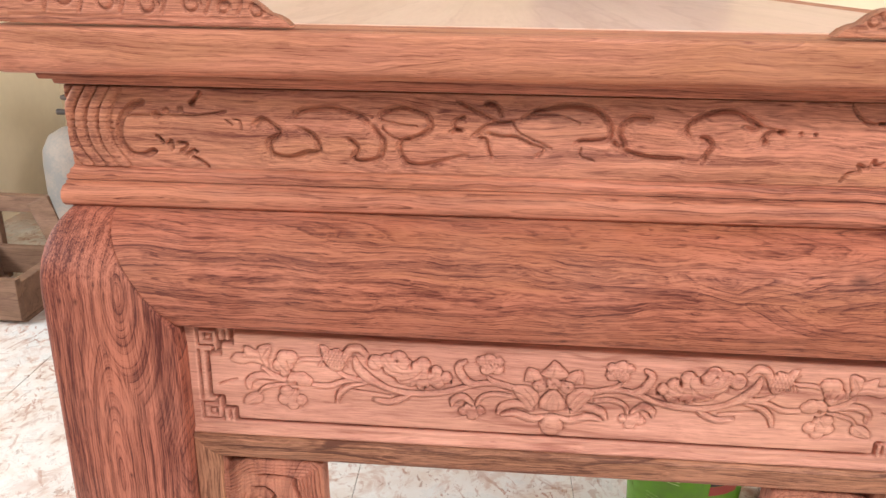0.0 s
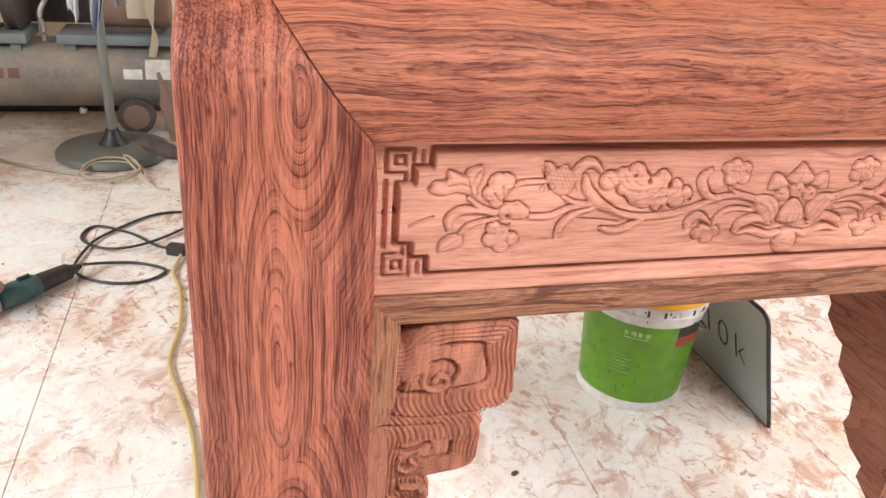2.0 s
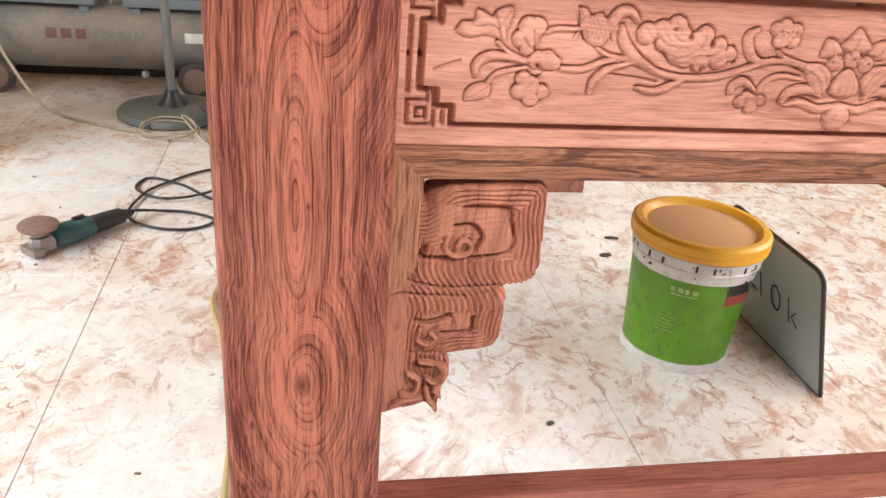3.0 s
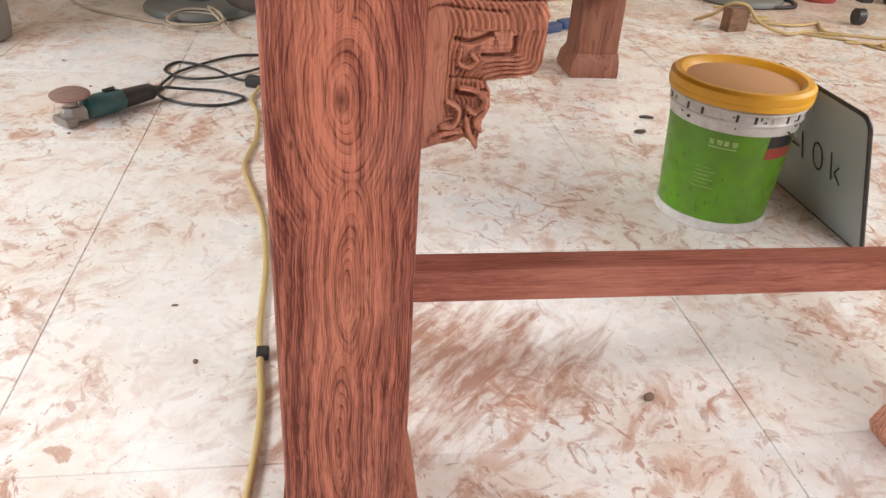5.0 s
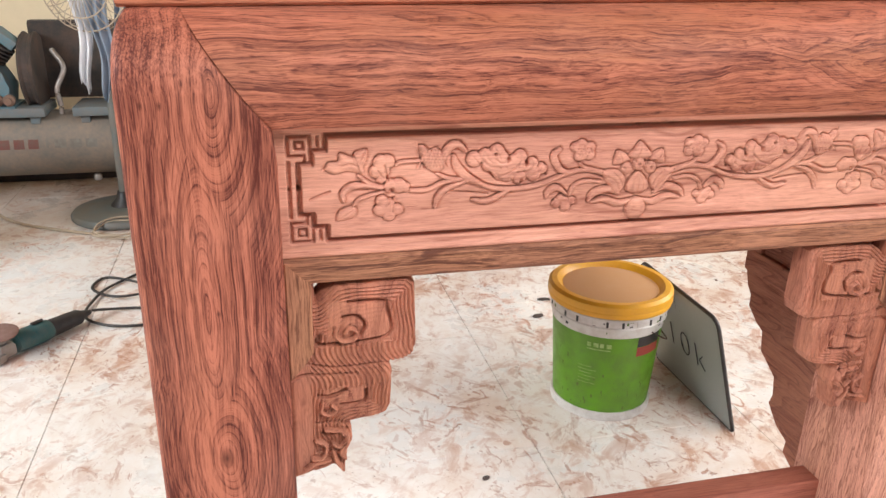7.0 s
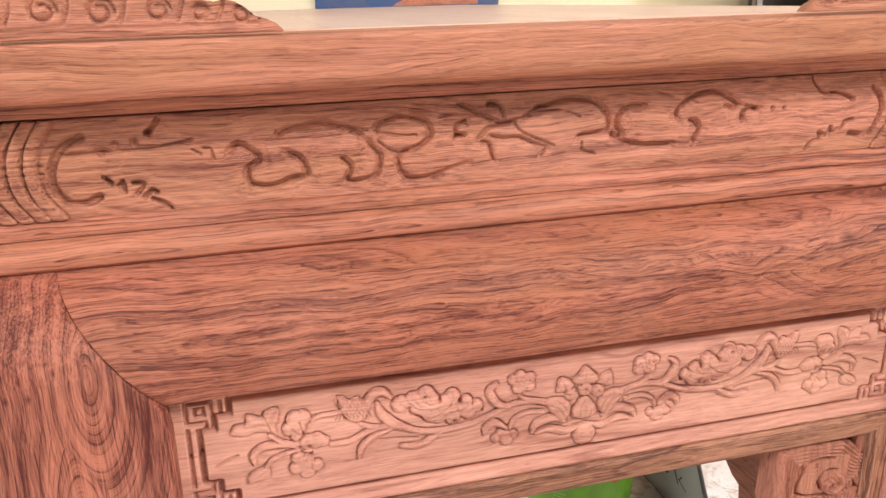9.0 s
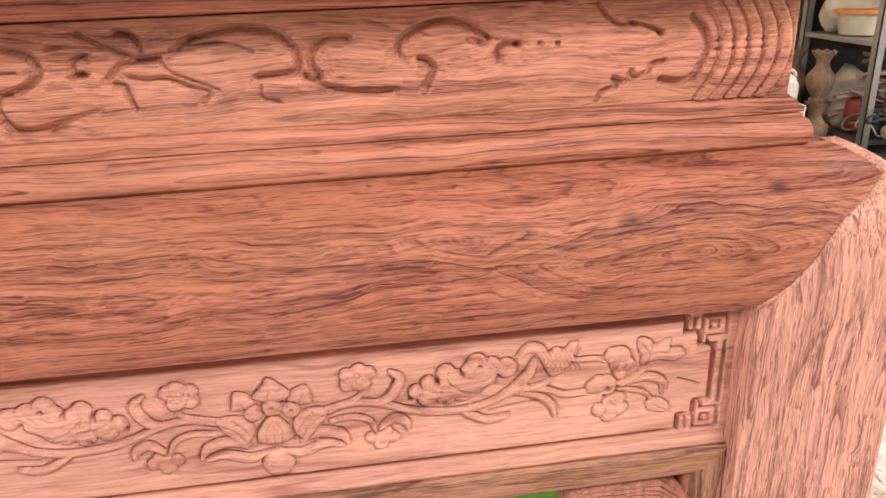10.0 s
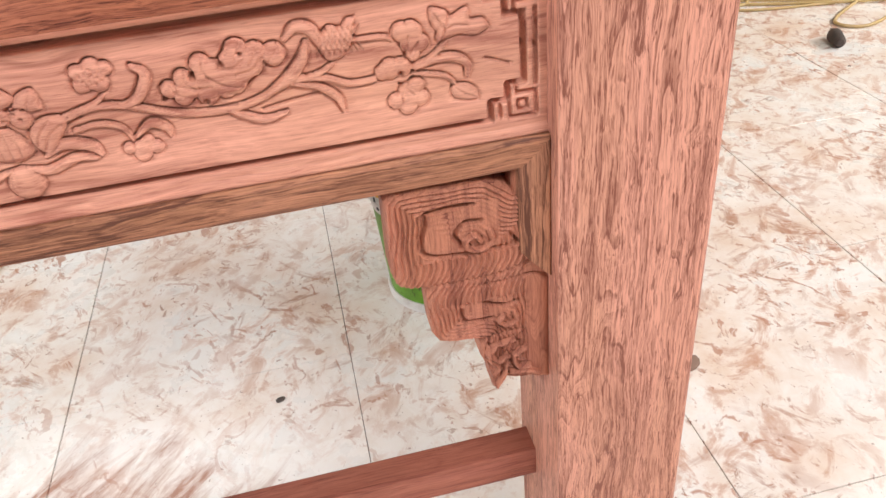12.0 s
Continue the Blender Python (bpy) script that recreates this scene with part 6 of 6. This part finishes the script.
part("body", at_place(lathe([(0.09, 0.0), (0.12, 0.01), (0.14, 0.14), (0.13, 0.145)], 28), (3.62, 4.80, 0.75)), sack_mat, pan, smooth=40)
part("rim", at_place(lathe([(0.14, 0.14), (0.165, 0.142), (0.168, 0.165), (0.14, 0.17)], 28), (3.62, 4.80, 0.75)), orange_pl, pan, smooth=40)
# Added sheet that stands for the dark clutter behind the shelf.
tagged(part("dark_tarp", box(3.46, 5.3, 5.21, 5.24, 0.0, 1.75, 0.01), dark_iron), "dark sheet added in place of the dark clutter behind the shelf", "tarpaulin")
rng = random.Random(5)
mats = [black_pl, rust, orange_pl, red_paint, white_pl, dark_iron, teal, sack_mat, yellow]
for k in range(34):
    x, y = 3.56 + rng.random() * 1.1, 4.44 + rng.random() * 0.5
    s = 0.04 + rng.random() * 0.05
    m_ = mats[k % len(mats)]
    if k % 3 == 0:
        bm = lathe([(s * 0.7, 0), (s * 0.75, 0.005), (s * 0.75, s * 2.2), (s * 0.4, s * 2.6), (s * 0.3, s * 3.0)], 16)
        tagged(part("bottle", at_place(bm, (x, y, 0.15)), m_, smooth=40), "dusty bottle standing on the low shelf", "bottle", "things on the low shelf")
    elif k % 3 == 1:
        bm = ring_x([(-s * 1.6, 0.008), (-s * 1.2, s * 0.55), (s * 0.4, s * 0.6), (s * 0.6, s * 0.35), (s * 2.0, s * 0.3), (s * 2.1, 0.006)], 14)
        tagged(part("hand_tool", at_place(bm, (x, y, 0.15 + s * 0.6), rng.uniform(0, 180)), m_, smooth=40), "worn power tool lying on the low shelf", "tool", "things on the low shelf")
    else:
        tagged(part("box", at_place(box(-s, s, -s * 0.8, s * 0.8, 0, s * 1.4, 0.005), (x, y, 0.15), rng.uniform(0, 90)), m_), "small dusty box on the low shelf", "box", "things on the low shelf")
for k in range(14):
    pts = [(3.45 + rng.random() * 0.9, 4.35 + rng.random() * 0.35, 0.16 + rng.random() * 0.28) for _ in range(6)]
    cord("flex_tangle", pts, 0.006 + 0.004 * rng.random(), [black_pl, sack_mat, rust][k % 3], "tangled dusty cable hanging on the shelf")
for k in range(24):
    x, y = 2.72 + rng.random() * 1.05, 3.72 + rng.random() * 0.6
    s = 0.05 + rng.random() * 0.04
    bm = ring_x([(-s * 1.8, 0.01), (-s * 1.4, s * 0.5), (s * 0.3, s * 0.55), (s * 0.5, s * 0.32), (s * 2.0, s * 0.28), (s * 2.1, 0.008)], 14)
    tagged(part("hand_tool", at_place(bm, (x, y, s * 0.55), rng.uniform(0, 180)), [dark_iron, black_pl, rust, dark_iron, black_pl, alu, orange_pl][k % 7], smooth=40), "worn hand tool lying on the floor", "tool", "tools on the floor")
lump("crumpled_paper", (2.98, 4.02, 0.0), (0.17, 0.10, 0.035), white_panel, "crumpled white paper among tools", "paper", 8.8)
lump("crumpled_foil", (2.98, 3.72, 0.0), (0.13, 0.06, 0.04), alu, "crumpled grey foil among tools", "foil", 9.8)
strip = thing("power_strip", (2.83, 3.34, 0), "black power strip with a white plug on the floor", "power strip")
part("body", at_place(box(-0.19, 0.19, -0.028, 0.028, 0, 0.038, 0.006), (2.83, 3.34, 0), -4), black_pl, strip, smooth=40)
for k in range(4):
    part("socket", at_place(lathe([(0.004, 0.038), (0.02, 0.038), (0.022, 0.041), (0.018, 0.042)], 14), (2.70 + 0.085 * k, 3.345 - 0.006 * k, 0)), dark_iron, strip)
part("plug", at_place(box(-0.017, 0.017, -0.017, 0.017, 0.038, 0.08, 0.006), (2.88, 3.34, 0)), white_pl, strip, smooth=40)
reel = thing("cable_reel", (3.06, 3.60, 0), "black round plastic drum standing on the floor", "drum")
part("drum", at_place(lathe([(0.085, 0), (0.108, 0.004), (0.110, 0.024), (0.098, 0.032), (0.098, 0.105), (0.104, 0.113), (0.098, 0.126), (0.05, 0.13)], 32), (3.10, 3.60, 0)), black_pl, reel, smooth=40)
tagged(part("brick", at_place(box(-0.10, 0.10, -0.05, 0.05, 0, 0.07, 0.005), (3.60, 3.86, 0), 8), plain("pink_brick", (0.48, 0.24, 0.18), 0.9, dirt=0.4)), "pinkish brick lying on the floor", "brick")
cord("black_cable", [(2.64, 3.36, 0.03), (2.55, 3.42, 0.06), (2.56, 3.55, 0.05), (2.66, 3.58, 0.03), (2.70, 3.46, 0.05), (2.66, 3.38, 0.04)], 0.007, black_pl, "black cable looped to the power strip")
cord("yellow_flex", [(1.9, 3.28, 0.006), (2.15, 3.22, 0.006), (2.5, 3.06, 0.006), (2.75, 3.02, 0.006), (2.70, 2.86, 0.006), (2.45, 2.72, 0.006), (2.36, 2.80, 0.008), (2.55, 2.95, 0.010), (2.8, 3.10, 0.006), (3.0, 3.22, 0.006)], 0.007, yellow_cable, "yellow extension cable looped on the floor")
cord("yellow_flex", [(2.1, 3.18, 0.006), (2.6, 2.96, 0.012), (3.1, 2.86, 0.006), (3.6, 2.7, 0.006)], 0.007, yellow_cable, "yellow extension cable stretched over the floor")
plug = thing("loose_plug", (2.23, 2.61, 0), "dark loose plug lying on the tiles", "plug")
part("body", moved(ring_x([(-0.05, 0.012), (-0.04, 0.022), (0.03, 0.028), (0.05, 0.02)], 14), pose(2.23, 2.61, 0.026, 0, 0, 70)), dark_iron, plug, smooth=40)
for s in (-0.008, 0.008):
    part("pin", moved(ring_x([(0.05, 0.004), (0.08, 0.004)], 8), pose(2.23, 2.61, 0.026 + s, 0, 0, 70)), alu, plug)

# heaped wood, sacks and flexes in and before the shelf
for k in range(12):
    m = pose(3.62 + rng.random() * 0.7, 4.5 + rng.random() * 0.3, 0.24 + 0.035 * k, rng.uniform(-6, 6), rng.uniform(-14, 14), rng.uniform(-40, 40))
    tagged(part("wood_scrap", moved(box(-0.25, 0.25, -0.022, 0.022, -0.011, 0.011, 0.003, 1), m), [plank_mat, rust, vase_mat][k % 3]), "rough brown wood scrap heaped on the shelf", "scrap", "heaped wood scraps")
for k, (x, y, z, sx, sz, mt) in enumerate(((3.66, 4.95, 0.76, 0.2, 0.2, sack_mat), (4.0, 4.95, 0.80, 0.22, 0.17, rust), (4.45, 4.9, 0.76, 0.24, 0.16, sack_mat), (4.0, 4.9, 1.2, 0.25, 0.15, rust), (4.5, 4.8, 0.16, 0.25, 0.2, dark_iron), (4.6, 4.8, 1.2, 0.22, 0.17, sack_mat))):
    lump("cloth_sack", (x, y, z), (sx, 0.16, sz), mt, "slumped dusty brown sack on the shelf", "sack", 11.3 + k)
lump("dark_bag", (3.82, 4.14, 0.403), (0.13, 0.12, 0.07), black_pl, "crumpled black bag on the bucket lid", "bag", 21.0)
lump("white_rag", (3.76, 4.08, 0.50), (0.07, 0.06, 0.04), cloth_white, "crumpled white rag on the black bag", "rag", 23.0)
for k in range(8):
    pts = [(2.75 + rng.random() * 0.95, 3.75 + rng.random() * 0.55, 0.02 + rng.random() * 0.06) for _ in range(6)]
    cord("flex_tangle", pts, 0.006 + 0.003 * rng.random(), [black_pl, dark_iron, rust][k % 3], "tangled dusty cable among tools on the floor")

tray = thing("plastic_tray", (2.49, 4.98, 0.24), "shallow dark plastic tray with brown scraps", "tray")
bm = None
for a, b, c, d, e, g in ((2.30, 2.68, 4.81, 5.15, 0.24, 0.26), (2.30, 2.68, 4.81, 4.825, 0.26, 0.39), (2.30, 2.68, 5.135, 5.15, 0.26, 0.39), (2.30, 2.315, 4.825, 5.135, 0.26, 0.39), (2.665, 2.68, 4.825, 5.135, 0.26, 0.39)):
    bm = box(a, b, c, d, e, g, 0.003, 1, bm)
part("shell", bm, plain("dull_grey_plastic", (0.15, 0.13, 0.12), 0.6, dirt=0.6), tray)
part("scraps", box(2.318, 2.662, 4.828, 5.132, 0.262, 0.35, 0.02), rust, tray, "brown wood scraps")

# ---------------------------------------------------------------- floor tiles, one by one
TILE, TX, TY = 0.605, 0.247, 1.488


def tile_mesh():
    g, h, c = 0.0008, TILE / 2, 0.0011
    secs = []
    for r, z in ((h - g, -0.006), (h - g, -0.0015), (h - g - c, 0.0)):
        secs.append([(-r, -r, z), (r, -r, z), (r, r, z), (-r, r, z)])
    bm = loft(secs)
    me = bpy.data.meshes.new("tile")
    bm.to_mesh(me)
    bm.free()
    me.materials.append(tile_mat)
    return me


one_tile = tile_mesh()
for i in range(-8, 9):
    for j in range(-9, 8):
        x, y = TX + (i + 0.5) * TILE, TY + (j + 0.5) * TILE
        if X0 + 0.3 < x < X1 - 0.3 and Y0 + 0.3 < y < Y1 - 0.25:
            t = new("tile", one_tile)
            t.parent = floor
            t.location = (x, y, random.uniform(-0.0004, 0.0004))
